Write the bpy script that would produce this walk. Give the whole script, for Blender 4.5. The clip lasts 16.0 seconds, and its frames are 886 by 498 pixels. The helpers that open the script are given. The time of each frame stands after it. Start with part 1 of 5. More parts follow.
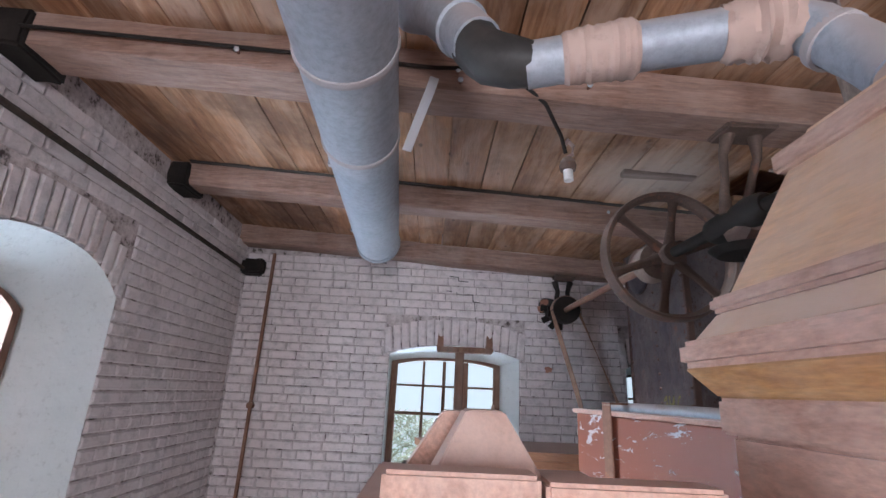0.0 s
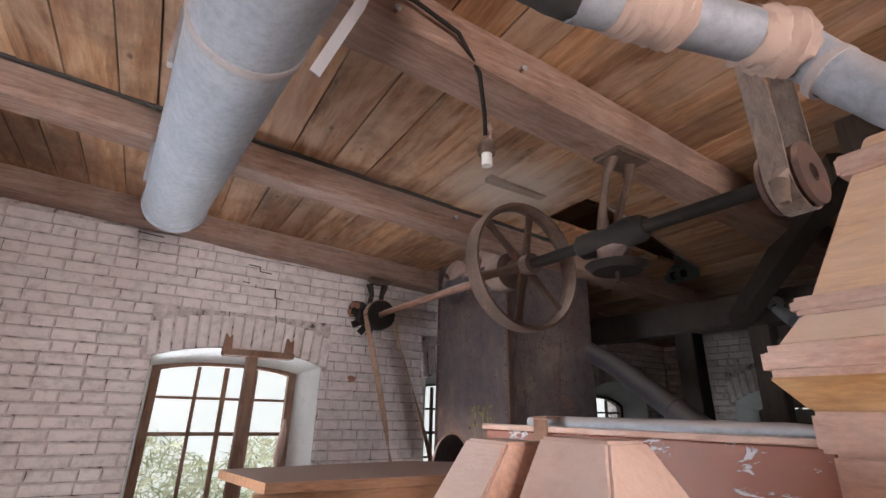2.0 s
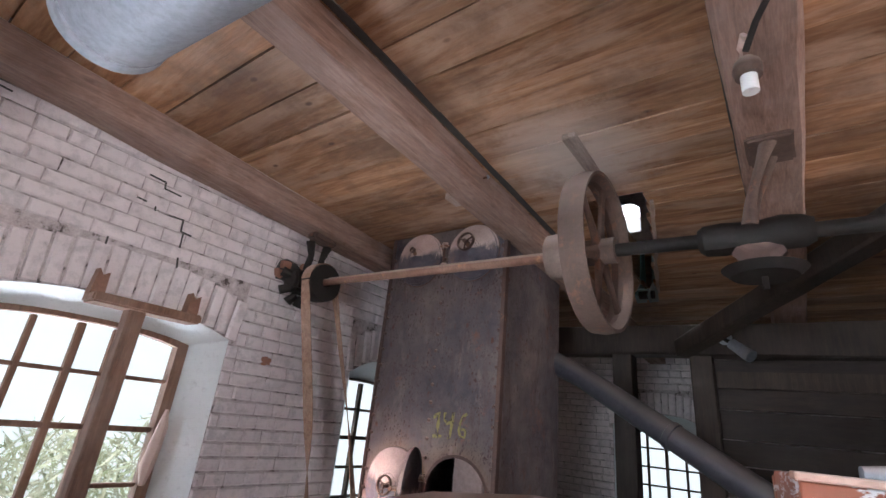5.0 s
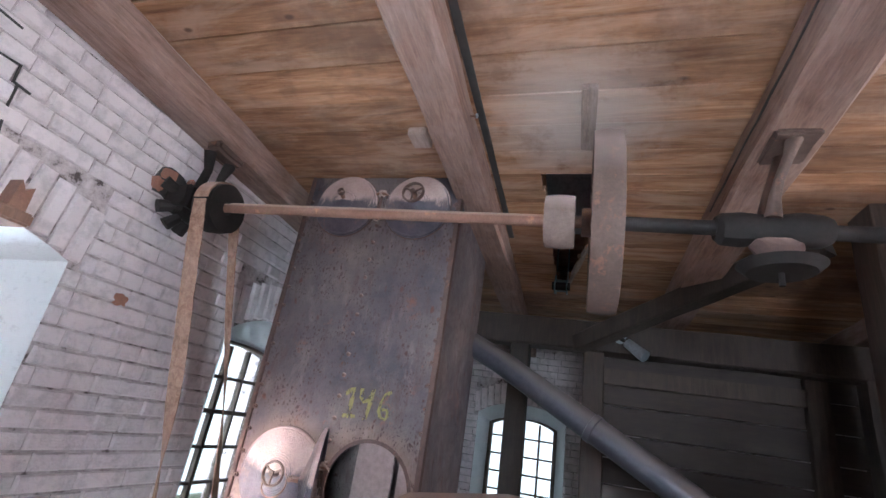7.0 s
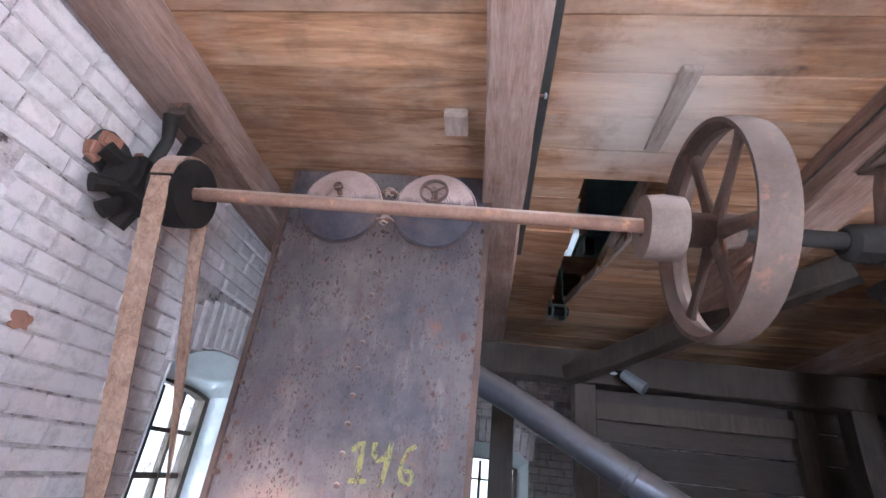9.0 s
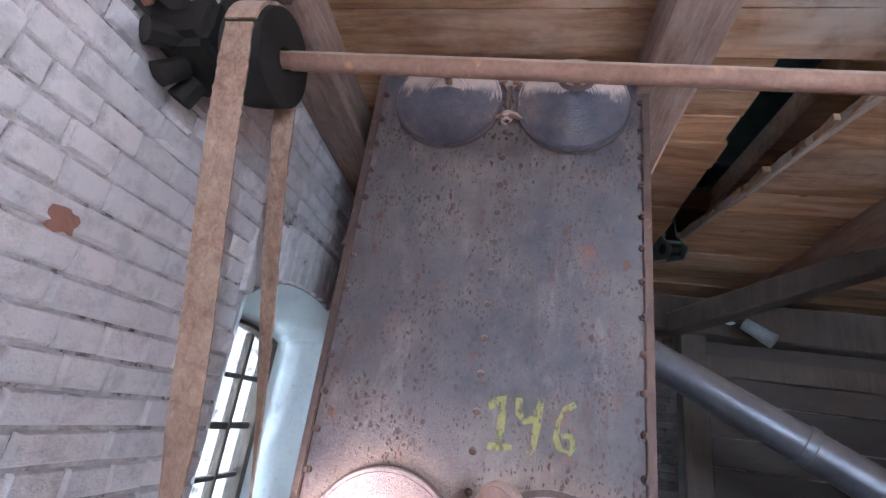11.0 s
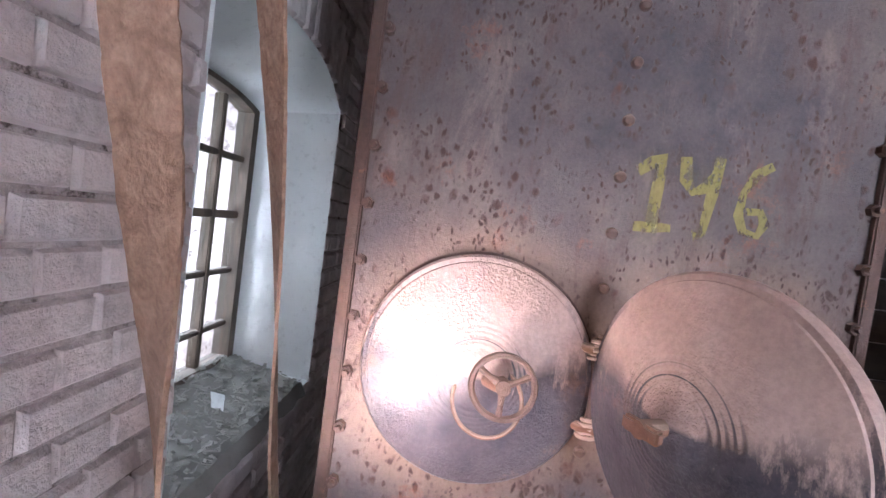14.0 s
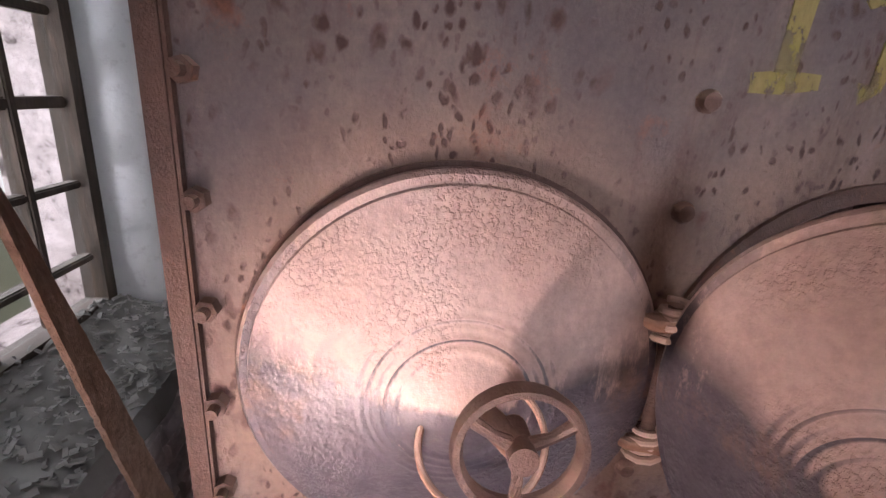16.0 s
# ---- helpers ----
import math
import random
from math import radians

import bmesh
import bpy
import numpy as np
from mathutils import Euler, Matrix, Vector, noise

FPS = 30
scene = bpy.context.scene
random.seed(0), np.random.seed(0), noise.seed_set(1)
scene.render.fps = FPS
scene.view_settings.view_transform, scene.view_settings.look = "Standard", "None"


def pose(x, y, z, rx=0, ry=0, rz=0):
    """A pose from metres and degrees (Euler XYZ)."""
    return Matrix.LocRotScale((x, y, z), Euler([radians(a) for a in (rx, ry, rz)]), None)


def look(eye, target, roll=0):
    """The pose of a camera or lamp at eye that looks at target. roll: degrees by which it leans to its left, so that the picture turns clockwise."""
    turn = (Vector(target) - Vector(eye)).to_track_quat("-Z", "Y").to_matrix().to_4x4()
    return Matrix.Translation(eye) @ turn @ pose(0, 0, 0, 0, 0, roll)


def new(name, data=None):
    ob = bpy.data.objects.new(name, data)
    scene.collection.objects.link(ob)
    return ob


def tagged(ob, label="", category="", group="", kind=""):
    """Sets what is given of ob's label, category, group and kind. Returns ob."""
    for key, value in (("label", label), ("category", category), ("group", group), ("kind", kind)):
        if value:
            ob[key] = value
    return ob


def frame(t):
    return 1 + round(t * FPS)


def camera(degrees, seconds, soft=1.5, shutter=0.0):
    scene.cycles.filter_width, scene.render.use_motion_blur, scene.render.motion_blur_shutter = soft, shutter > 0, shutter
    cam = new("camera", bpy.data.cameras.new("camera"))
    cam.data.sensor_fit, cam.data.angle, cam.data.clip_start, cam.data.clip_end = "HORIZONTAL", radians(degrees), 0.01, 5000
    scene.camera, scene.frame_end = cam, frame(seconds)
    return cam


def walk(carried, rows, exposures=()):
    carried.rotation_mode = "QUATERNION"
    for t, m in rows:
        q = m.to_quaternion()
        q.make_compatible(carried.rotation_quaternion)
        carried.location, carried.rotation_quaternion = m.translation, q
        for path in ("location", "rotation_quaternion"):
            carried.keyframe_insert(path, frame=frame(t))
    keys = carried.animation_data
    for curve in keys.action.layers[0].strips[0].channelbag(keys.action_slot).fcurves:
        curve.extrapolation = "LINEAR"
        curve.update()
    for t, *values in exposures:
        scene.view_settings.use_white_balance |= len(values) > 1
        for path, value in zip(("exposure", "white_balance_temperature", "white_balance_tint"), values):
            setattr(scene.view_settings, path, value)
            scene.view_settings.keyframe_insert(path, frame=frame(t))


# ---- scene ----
cam = camera(87.1, 16.0)
PATH = [
    (0, (0.743, 0.75, 1.702), (0.77, 2.662, 2.289), 2.8),
    (0.5, (0.628, 0.9, 1.683), (0.75, 2.786, 2.34), 1.0),
    (1, (0.583, 0.985, 1.707), (1.012, 2.811, 2.401), 1.0),
    (1.5, (0.462, 1.133, 1.712), (1.266, 2.839, 2.378), 0.8),
    (2, (0.369, 1.256, 1.7), (1.345, 2.871, 2.36), 1.5),
    (2.5, (0.355, 1.497, 1.668), (1.384, 3.073, 2.346), 1.2),
    (3, (0.326, 1.674, 1.664), (1.342, 3.275, 2.302), 2.4),
    (3.5, (0.212, 1.886, 1.673), (1.321, 3.425, 2.307), 3.0),
    (4, (0.115, 2.065, 1.674), (1.285, 3.559, 2.306), 3.1),
    (4.5, (0.096, 2.298, 1.668), (1.384, 3.661, 2.364), 4.4),
    (5, (0.088, 2.444, 1.689), (1.577, 3.584, 2.388), 6.0),
    (5.2, (0.076, 2.499, 1.706), (1.651, 3.521, 2.395), 6.6),
    (7.3, (0.297, 3.254, 1.625), (2.126, 3.655, 2.327), 8.3),
    (7.5, (0.305, 3.359, 1.662), (2.17, 3.581, 2.35), 7.0),
    (8, (0.343, 3.478, 1.7), (2.2, 3.5, 2.441), 7.2),
    (8.5, (0.467, 3.596, 1.694), (2.297, 3.625, 2.502), 6.2),
    (9, (0.623, 3.696, 1.676), (2.415, 3.915, 2.539), 6.7),
    (9.2, (0.644, 3.779, 1.684), (2.445, 4.029, 2.518), 6.0),
    (11.3, (1.126, 4.113, 1.665), (3.001, 4.44, 2.278), 8.8),
    (11.5, (1.166, 4.11, 1.643), (3.063, 4.428, 2.19), 9.0),
    (12, (1.196, 4.112, 1.607), (3.138, 4.402, 1.985), 9.4),
    (12.5, (1.242, 4.169, 1.579), (3.194, 4.502, 1.855), 9.7),
    (13, (1.358, 4.296, 1.556), (3.331, 4.573, 1.735), 10.0),
    (13.5, (1.42, 4.392, 1.606), (3.407, 4.622, 1.607), 7.9),
    (14, (1.557, 4.447, 1.57), (3.554, 4.522, 1.48), 7.6),
    (14.5, (1.723, 4.395, 1.662), (3.659, 4.506, 1.172), 3.6),
    (14.8, (1.81, 4.429, 1.587), (3.773, 4.382, 1.207), 5.3),
    (15, (1.835, 4.409, 1.587), (3.799, 4.424, 1.211), 3.8),
    (15.5, (1.947, 4.435, 1.597), (3.869, 4.303, 1.062), 4.4),
    (16, (1.988, 4.451, 1.59), (3.88, 4.261, 0.967), 3.8),
]
walk(
    cam,
    [(t, look(eye, target, roll)) for t, eye, target, roll in PATH],
    exposures=[(0.0, -0.85, 5600, 8), (0.5, -1.15, 6000, 8), (1.5, -0.8, 6700, 12), (3.5, -0.62, 6500, 12), (5.0, -0.55, 6200, 12), (7.5, 0.12, 5600, 9), (8.5, 0.4, 5500, 10), (9.0, 0.62, 5500, 11), (11.5, 0.22, 5400, 8), (12.5, 0.1, 5400, 9), (13.5, 0.08, 5700, 13), (14.5, 0.1, 6300, 22), (15.2, -0.15, 6400, 24), (16.0, -0.95, 6800, 26)],
)

# ---------------------------------------------------------------- world and light
world = bpy.data.worlds.new("overcast_sky")
scene.world = world
world.use_nodes = True
wn = world.node_tree.nodes
sky = wn.new("ShaderNodeTexSky")
sky.sky_type, sky.sun_disc = "NISHITA", False
sky.sun_elevation, sky.sun_rotation = radians(40), radians(300)
sky.air_density, sky.dust_density = 1.0, 4.0
world.node_tree.links.new(sky.outputs[0], wn["Background"].inputs[0])
wn["Background"].inputs[1].default_value = 0.15
sun_data = bpy.data.lights.new("sun", "SUN")
sun_data.energy, sun_data.angle, sun_data.color = 1.5, radians(20), (1.0, 0.96, 0.9)
sun = new("sun", sun_data)
sun.matrix_world = look((-6, -4, 9), (0, 0, 0))


def window_light(name, eye, target, w, h, watts, colour=(0.86, 0.93, 1.0)):
    data = bpy.data.lights.new(name, "AREA")
    data.shape, data.size, data.size_y = "RECTANGLE", w, h
    data.energy, data.color = watts, colour
    ob = new(name, data)
    ob.matrix_world = look(eye, target)
    return ob


# daylight of the sky before the north windows, above the line of sight
window_light("daylight_north_1", (0.95, 6.3, 3.1), (0.7, 3.6, 0.9), 1.5, 1.2, 110)
window_light("daylight_north_2", (2.95, 6.3, 3.1), (2.7, 3.9, 1.0), 1.5, 1.2, 120)
window_light("daylight_north_3", (5.05, 6.3, 3.1), (4.8, 3.9, 0.9), 1.5, 1.2, 22)
window_light("daylight_west", (-1.45, 2.54, 1.52), (1.8, 4.3, 1.75), 0.7, 1.05, 125)
window_light("daylight_west_sky", (-2.7, 2.75, 2.25), (1.8, 3.7, 1.4), 1.7, 1.4, 420)
# fill lamps added low outside to brighten the ceiling, like light off the yard
window_light("west_yard_fill", (-2.1, 2.75, 0.25), (0.6, 2.9, 2.9), 1.4, 0.8, 170)
window_light("yard_fill", (0.95, 6.15, 0.30), (1.5, 3.6, 2.9), 1.5, 0.7, 240)
window_light("daylight_east", (7.6, 3.7, 3.0), (5.5, 3.7, 1.0), 1.2, 1.2, 8)
# fill lamp from behind the walk; no window is known there
window_light("south_fill", (0.85, -2.3, 1.55), (0.2, 5.0, 1.75), 1.1, 1.3, 270, (1.0, 0.92, 0.88))
window_light("daylight_upper", (6.35, 4.0, 4.6), (3.0, 3.2, 3.6), 1.0, 0.9, 110)
# beam of the hand lamp, kept at an added fixed place out of view
video_beam = bpy.data.lights.new("video_beam", "AREA")
video_beam.shape, video_beam.size, video_beam.size_y = "RECTANGLE", 0.08, 0.05
video_beam.energy, video_beam.color, video_beam.spread = 2.7, (1.0, 0.80, 0.71), radians(85)
beam_ob = new("video_beam", video_beam)
beam_ob.matrix_world = look((1.9846, 4.6973, 1.1327), (2.38, 4.44, 1.33))

# ---------------------------------------------------------------- mesh helpers


def bm_box(bm, x0, x1, y0, y1, z0, z1, bevel=0.0):
    m = Matrix.LocRotScale(((x0 + x1) / 2, (y0 + y1) / 2, (z0 + z1) / 2), None, (abs(x1 - x0), abs(y1 - y0), abs(z1 - z0)))
    geo = bmesh.ops.create_cube(bm, size=1, matrix=m)
    if bevel:
        edges = list({e for v in geo["verts"] for e in v.link_edges})
        bmesh.ops.bevel(bm, geom=edges, offset=bevel, segments=2, affect="EDGES")
    return bm


def box(x0, x1, y0, y1, z0, z1, bevel=0.0):
    return bm_box(bmesh.new(), x0, x1, y0, y1, z0, z1, bevel)


def bm_rod(bm, a, b, r0, r1=None, seg=16, cap=True):
    a, b = Vector(a), Vector(b)
    m = Matrix.Translation((a + b) / 2) @ (b - a).to_track_quat("Z", "Y").to_matrix().to_4x4()
    bmesh.ops.create_cone(bm, cap_ends=cap, segments=seg, radius1=r0, radius2=r0 if r1 is None else r1, depth=(b - a).length, matrix=m)
    return bm


def rod(a, b, r0, r1=None, seg=16, cap=True):
    return bm_rod(bmesh.new(), a, b, r0, r1, seg, cap)


def bm_tube(bm, pts, radii, seg=16, wob=0.0):
    """A skin of rings along the points."""
    pts = [Vector(p) for p in pts]
    if not hasattr(radii, "__len__"):
        radii = [radii] * len(pts)
    rings, up = [], Vector((0.13, 0.21, 1)).normalized()
    for i, p in enumerate(pts):
        d = (pts[min(i + 1, len(pts) - 1)] - pts[max(i - 1, 0)]).normalized()
        u = d.cross(up)
        u = u.normalized() if u.length > 1e-3 else Vector((1, 0, 0))
        v = d.cross(u).normalized()
        ring = []
        for k in range(seg):
            a = 2 * math.pi * k / seg
            r = radii[i] * (1 + wob * noise.noise(p * 9 + Vector((math.cos(a), math.sin(a), i)) * 2))
            ring.append(bm.verts.new(p + u * (r * math.cos(a)) + v * (r * math.sin(a))))
        rings.append(ring)
    for r0, r1 in zip(rings, rings[1:]):
        for k in range(seg):
            bm.faces.new((r0[k], r0[(k + 1) % seg], r1[(k + 1) % seg], r1[k]))
    bm.faces.new(rings[0][::-1])
    bm.faces.new(rings[-1])
    return bm


def tube(pts, radii, seg=16, wob=0.0):
    return bm_tube(bmesh.new(), pts, radii, seg, wob)


def bm_prism(bm, outline, axis, lo, hi):
    """Extrudes a 2D outline along an axis ('x', 'y' or 'z')."""
    def at(p, w):
        a, b = p
        return {"x": (w, a, b), "y": (a, w, b), "z": (a, b, w)}[axis]
    f = [bm.verts.new(at(p, lo)) for p in outline]
    g = [bm.verts.new(at(p, hi)) for p in outline]
    n = len(outline)
    bm.faces.new(f)
    bm.faces.new(g[::-1])
    for i in range(n):
        bm.faces.new((f[i], g[i], g[(i + 1) % n], f[(i + 1) % n]))
    bmesh.ops.recalc_face_normals(bm, faces=bm.faces)
    return bm


def prism(outline, axis, lo, hi):
    return bm_prism(bmesh.new(), outline, axis, lo, hi)


def bm_ring(bm, centre, axis, profile, seg=40):
    """A solid of revolution: profile of (radius, height along the axis), closed on itself."""
    ax = Vector(axis).normalized()
    q = ax.to_track_quat("Z", "Y").to_matrix()
    rings = []
    for k in range(seg):
        a = 2 * math.pi * k / seg
        rings.append([bm.verts.new(Vector(centre) + q @ Vector((r * math.cos(a), r * math.sin(a), h))) for r, h in profile])
    n = len(profile)
    for k in range(seg):
        p, s = rings[k], rings[(k + 1) % seg]
        for i in range(n):
            bm.faces.new((p[i], s[i], s[(i + 1) % n], p[(i + 1) % n]))
    bmesh.ops.recalc_face_normals(bm, faces=bm.faces)
    return bm


def ring(centre, axis, profile, seg=40):
    return bm_ring(bmesh.new(), centre, axis, profile, seg)


def bm_lathe(bm, centre, axis, profile, seg=48):
    """A capped turned shape: profile of (radius, height) from the rim to the middle."""
    ax = Vector(axis).normalized()
    q = ax.to_track_quat("Z", "Y").to_matrix()
    rings = []
    for r, h in profile:
        if r < 1e-5:
            rings.append([bm.verts.new(Vector(centre) + q @ Vector((0, 0, h)))])
        else:
            rings.append([bm.verts.new(Vector(centre) + q @ Vector((r * math.cos(2 * math.pi * k / seg), r * math.sin(2 * math.pi * k / seg), h))) for k in range(seg)])
    for a, b in zip(rings, rings[1:]):
        for k in range(seg):
            if len(b) == 1 and len(a) == 1:
                continue
            if len(b) == 1:
                bm.faces.new((a[k], a[(k + 1) % seg], b[0]))
            elif len(a) == 1:
                bm.faces.new((a[0], b[(k + 1) % seg], b[k]))
            else:
                bm.faces.new((a[k], a[(k + 1) % seg], b[(k + 1) % seg], b[k]))
    bmesh.ops.recalc_face_normals(bm, faces=bm.faces)
    return bm


def lathe(centre, axis, profile, seg=48):
    return bm_lathe(bmesh.new(), centre, axis, profile, seg)


def mesh_of(name, bm, material, smooth=35):
    me = bpy.data.meshes.new(name)
    bm.to_mesh(me)
    bm.free()
    me.materials.append(material)
    if smooth:
        me.shade_smooth()
        me.set_sharp_from_angle(angle=radians(smooth))
    return me


def part(name, bm, material, parent=None, label="", smooth=35):
    ob = new(name, mesh_of(name, bm, material, smooth))
    if parent:
        ob.parent = parent
    if label:
        ob["label"] = label
    return ob


def thing(name, label, category, group="", kind=""):
    ob = new(name)
    ob.empty_display_size = 0.05
    return tagged(ob, label, category, group, kind)


def solid(name, bm, material, label, category, group="", kind="", smooth=35):
    return tagged(part(name, bm, material, None, "", smooth), label, category, group, kind)


def rough_up(bm, amount, scale, cuts=0):
    """Uneven surfaces: moves the vertices by smooth noise."""
    if cuts:
        bmesh.ops.subdivide_edges(bm, edges=bm.edges[:], cuts=cuts, use_grid_fill=True)
    for v in bm.verts:
        v.co += noise.noise_vector(v.co * scale) * amount
    return bm


def beam_bm(p0, p1, w, h, bevel=0.012, amount=0.008, seed=0.0, n=22):
    """A hewn timber between two points (middle of the section), uneven along its length."""
    p0, p1 = Vector(p0), Vector(p1)
    d = (p1 - p0).normalized()
    side = d.cross(Vector((0, 0, 1)))
    side = side.normalized() if side.length > 1e-3 else Vector((1, 0, 0))
    up = side.cross(d).normalized()
    bm = bmesh.new()
    b = bevel
    prof = [(-w / 2 + b, -h / 2), (w / 2 - b, -h / 2), (w / 2, -h / 2 + b), (w / 2, h / 2 - b), (w / 2 - b, h / 2), (-w / 2 + b, h / 2), (-w / 2, h / 2 - b), (-w / 2, -h / 2 + b)]
    rings = []
    for i in range(n + 1):
        c = p0.lerp(p1, i / n)
        ringv = []
        for k, (s, t) in enumerate(prof):
            j = noise.noise_vector(Vector((i * 0.35 + seed, k // 2 * 3.1, seed))) * amount
            ringv.append(bm.verts.new(c + side * (s + j.x) + up * (t + j.y)))
        rings.append(ringv)
    m = len(prof)
    for r0, r1 in zip(rings, rings[1:]):
        for k in range(m):
            bm.faces.new((r0[k], r0[(k + 1) % m], r1[(k + 1) % m], r1[k]))
    bm.faces.new(rings[0])
    bm.faces.new(rings[-1])
    bmesh.ops.recalc_face_normals(bm, faces=bm.faces)
    return bm


# ---------------------------------------------------------------- materials


class Nodes:
    def __init__(self, name):
        self.mat = bpy.data.materials.new(name)
        self.mat.use_nodes = True
        self.t = self.mat.node_tree
        self.bsdf = self.t.nodes["Principled BSDF"]
        self.pos = self.t.nodes.new("ShaderNodeNewGeometry")

    def link(self, a, b):
        self.t.links.new(a, b)

    def mapped(self, scale, turn=(0, 0, 0), per_object=0.0, per_island=0.0):
        m = self.t.nodes.new("ShaderNodeMapping")
        m.inputs["Scale"].default_value = scale
        m.inputs["Rotation"].default_value = [radians(a) for a in turn]
        self.link(self.pos.outputs["Position"], m.inputs["Vector"])
        if per_object:
            info = self.t.nodes.new("ShaderNodeObjectInfo")
            mul = self.t.nodes.new("ShaderNodeMath")
            mul.operation = "MULTIPLY"
            mul.inputs[1].default_value = per_object
            self.link(info.outputs["Random"], mul.inputs[0])
            comb = self.t.nodes.new("ShaderNodeCombineXYZ")
            self.link(mul.outputs[0], comb.inputs[0])
            self.link(mul.outputs[0], comb.inputs[1])
            self.link(comb.outputs[0], m.inputs["Location"])
        if per_island:
            mul = self.t.nodes.new("ShaderNodeMath")
            mul.operation = "MULTIPLY"
            mul.inputs[1].default_value = per_island
            self.link(self.pos.outputs["Random Per Island"], mul.inputs[0])
            comb = self.t.nodes.new("ShaderNodeCombineXYZ")
            for k in range(3):
                self.link(mul.outputs[0], comb.inputs[k])
            self.link(comb.outputs[0], m.inputs["Location"])
        return m.outputs["Vector"]

    def noise(self, scale, detail=4, rough=0.6, vec=None, distort=0.0):
        n = self.t.nodes.new("ShaderNodeTexNoise")
        n.inputs["Scale"].default_value, n.inputs["Detail"].default_value = scale, detail
        n.inputs["Roughness"].default_value, n.inputs["Distortion"].default_value = rough, distort
        self.link(vec if vec is not None else self.pos.outputs["Position"], n.inputs["Vector"])
        return n.outputs["Fac"]

    def voronoi(self, scale, vec=None, feature="F1"):
        n = self.t.nodes.new("ShaderNodeTexVoronoi")
        n.feature = feature
        n.inputs["Scale"].default_value = scale
        self.link(vec if vec is not None else self.pos.outputs["Position"], n.inputs["Vector"])
        return n.outputs["Distance"]

    def ramp(self, fac, stops, interp="LINEAR"):
        r = self.t.nodes.new("ShaderNodeValToRGB")
        r.color_ramp.interpolation = interp
        el = r.color_ramp.elements
        while len(el) < len(stops):
            el.new(0.5)
        for e, (p, c) in zip(el, stops):
            e.position = p
            e.color = (c, c, c, 1) if not hasattr(c, "__len__") else (*c, 1)
        self.link(fac, r.inputs["Fac"])
        return r.outputs["Color"]

    def mix(self, fac, a, b, mode="MIX"):
        m = self.t.nodes.new("ShaderNodeMix")
        m.data_type, m.blend_type = "RGBA", mode
        for sock, v in ((m.inputs["Factor"], fac), (m.inputs["A"], a), (m.inputs["B"], b)):
            if hasattr(v, "is_linked"):
                self.link(v, sock)
            elif hasattr(v, "__len__"):
                sock.default_value = (*v, 1)
            else:
                sock.default_value = v
        return m.outputs["Result"]

    def math(self, op, a, b=0.0):
        m = self.t.nodes.new("ShaderNodeMath")
        m.operation, m.use_clamp = op, op in ("MULTIPLY", "ADD")
        for sock, v in zip(m.inputs, (a, b)):
            if hasattr(v, "is_linked"):
                self.link(v, sock)
            else:
                sock.default_value = v
        return m.outputs[0]

    def facing_up(self, lo=0.2, hi=0.8):
        s = self.t.nodes.new("ShaderNodeSeparateXYZ")
        self.link(self.pos.outputs["Normal"], s.inputs[0])
        return self.ramp(s.outputs["Z"], ((lo, 0.0), (hi, 1.0)))

    def random(self):
        return self.t.nodes.new("ShaderNodeObjectInfo").outputs["Random"]

    def island(self):
        return self.pos.outputs["Random Per Island"]

    def done(self, colour, rough=0.8, metal=0.0, bump=None, strength=0.3, distance=0.01):
        for sock, v in (("Base Color", colour), ("Roughness", rough), ("Metallic", metal)):
            if hasattr(v, "is_linked"):
                self.link(v, self.bsdf.inputs[sock])
            else:
                self.bsdf.inputs[sock].default_value = (*v, 1) if hasattr(v, "__len__") else v
        if bump is not None:
            b = self.t.nodes.new("ShaderNodeBump")
            b.inputs["Strength"].default_value, b.inputs["Distance"].default_value = strength, distance
            self.link(bump, b.inputs["Height"])
            self.link(b.outputs["Normal"], self.bsdf.inputs["Normal"])
        return self.mat


def m_whitewash(name, a=(0.88, 0.83, 0.84), b=(0.78, 0.715, 0.72), chip=(0.36, 0.18, 0.12)):
    n = Nodes(name)
    base = n.mix(n.ramp(n.noise(1.7, 5), ((0.35, 0.0), (0.7, 1.0))), a, b)
    tint = n.mix(n.random(), (0.92, 0.92, 0.92), (1.05, 1.03, 1.02))
    tint2 = n.mix(n.island(), (0.93, 0.92, 0.92), (1.04, 1.03, 1.03))
    base = n.mix(1.0, n.mix(1.0, base, tint, "MULTIPLY"), tint2, "MULTIPLY")
    grime = n.ramp(n.noise(13, 6, 0.7), ((0.36, 0.78), (0.52, 1.0)))
    base = n.mix(1.0, base, grime, "MULTIPLY")
    bare = n.ramp(n.noise(5.5, 7, 0.72), ((0.70, 0.0), (0.735, 1.0)))
    base = n.mix(bare, base, chip)
    h = n.math("ADD", n.math("MULTIPLY", n.noise(22, 6, 0.72), 0.7), n.math("MULTIPLY", n.noise(120, 4, 0.7), 0.2))
    pits = n.ramp(n.noise(30, 5, 0.7), ((0.30, 1.0), (0.37, 0.0)))
    h = n.math("SUBTRACT", h, n.math("MULTIPLY", pits, 0.3))
    return n.done(base, 0.7, 0, h, 1.0, 0.022)


def m_mortar():
    n = Nodes("mortar_whitewashed")
    c = n.ramp(n.noise(14, 6, 0.75), ((0.37, (0.09, 0.07, 0.065)), (0.45, (0.46, 0.40, 0.395)), (0.66, (0.72, 0.65, 0.65))))
    return n.done(c, 0.95, 0, n.noise(60, 5, 0.7), 0.8, 0.01)


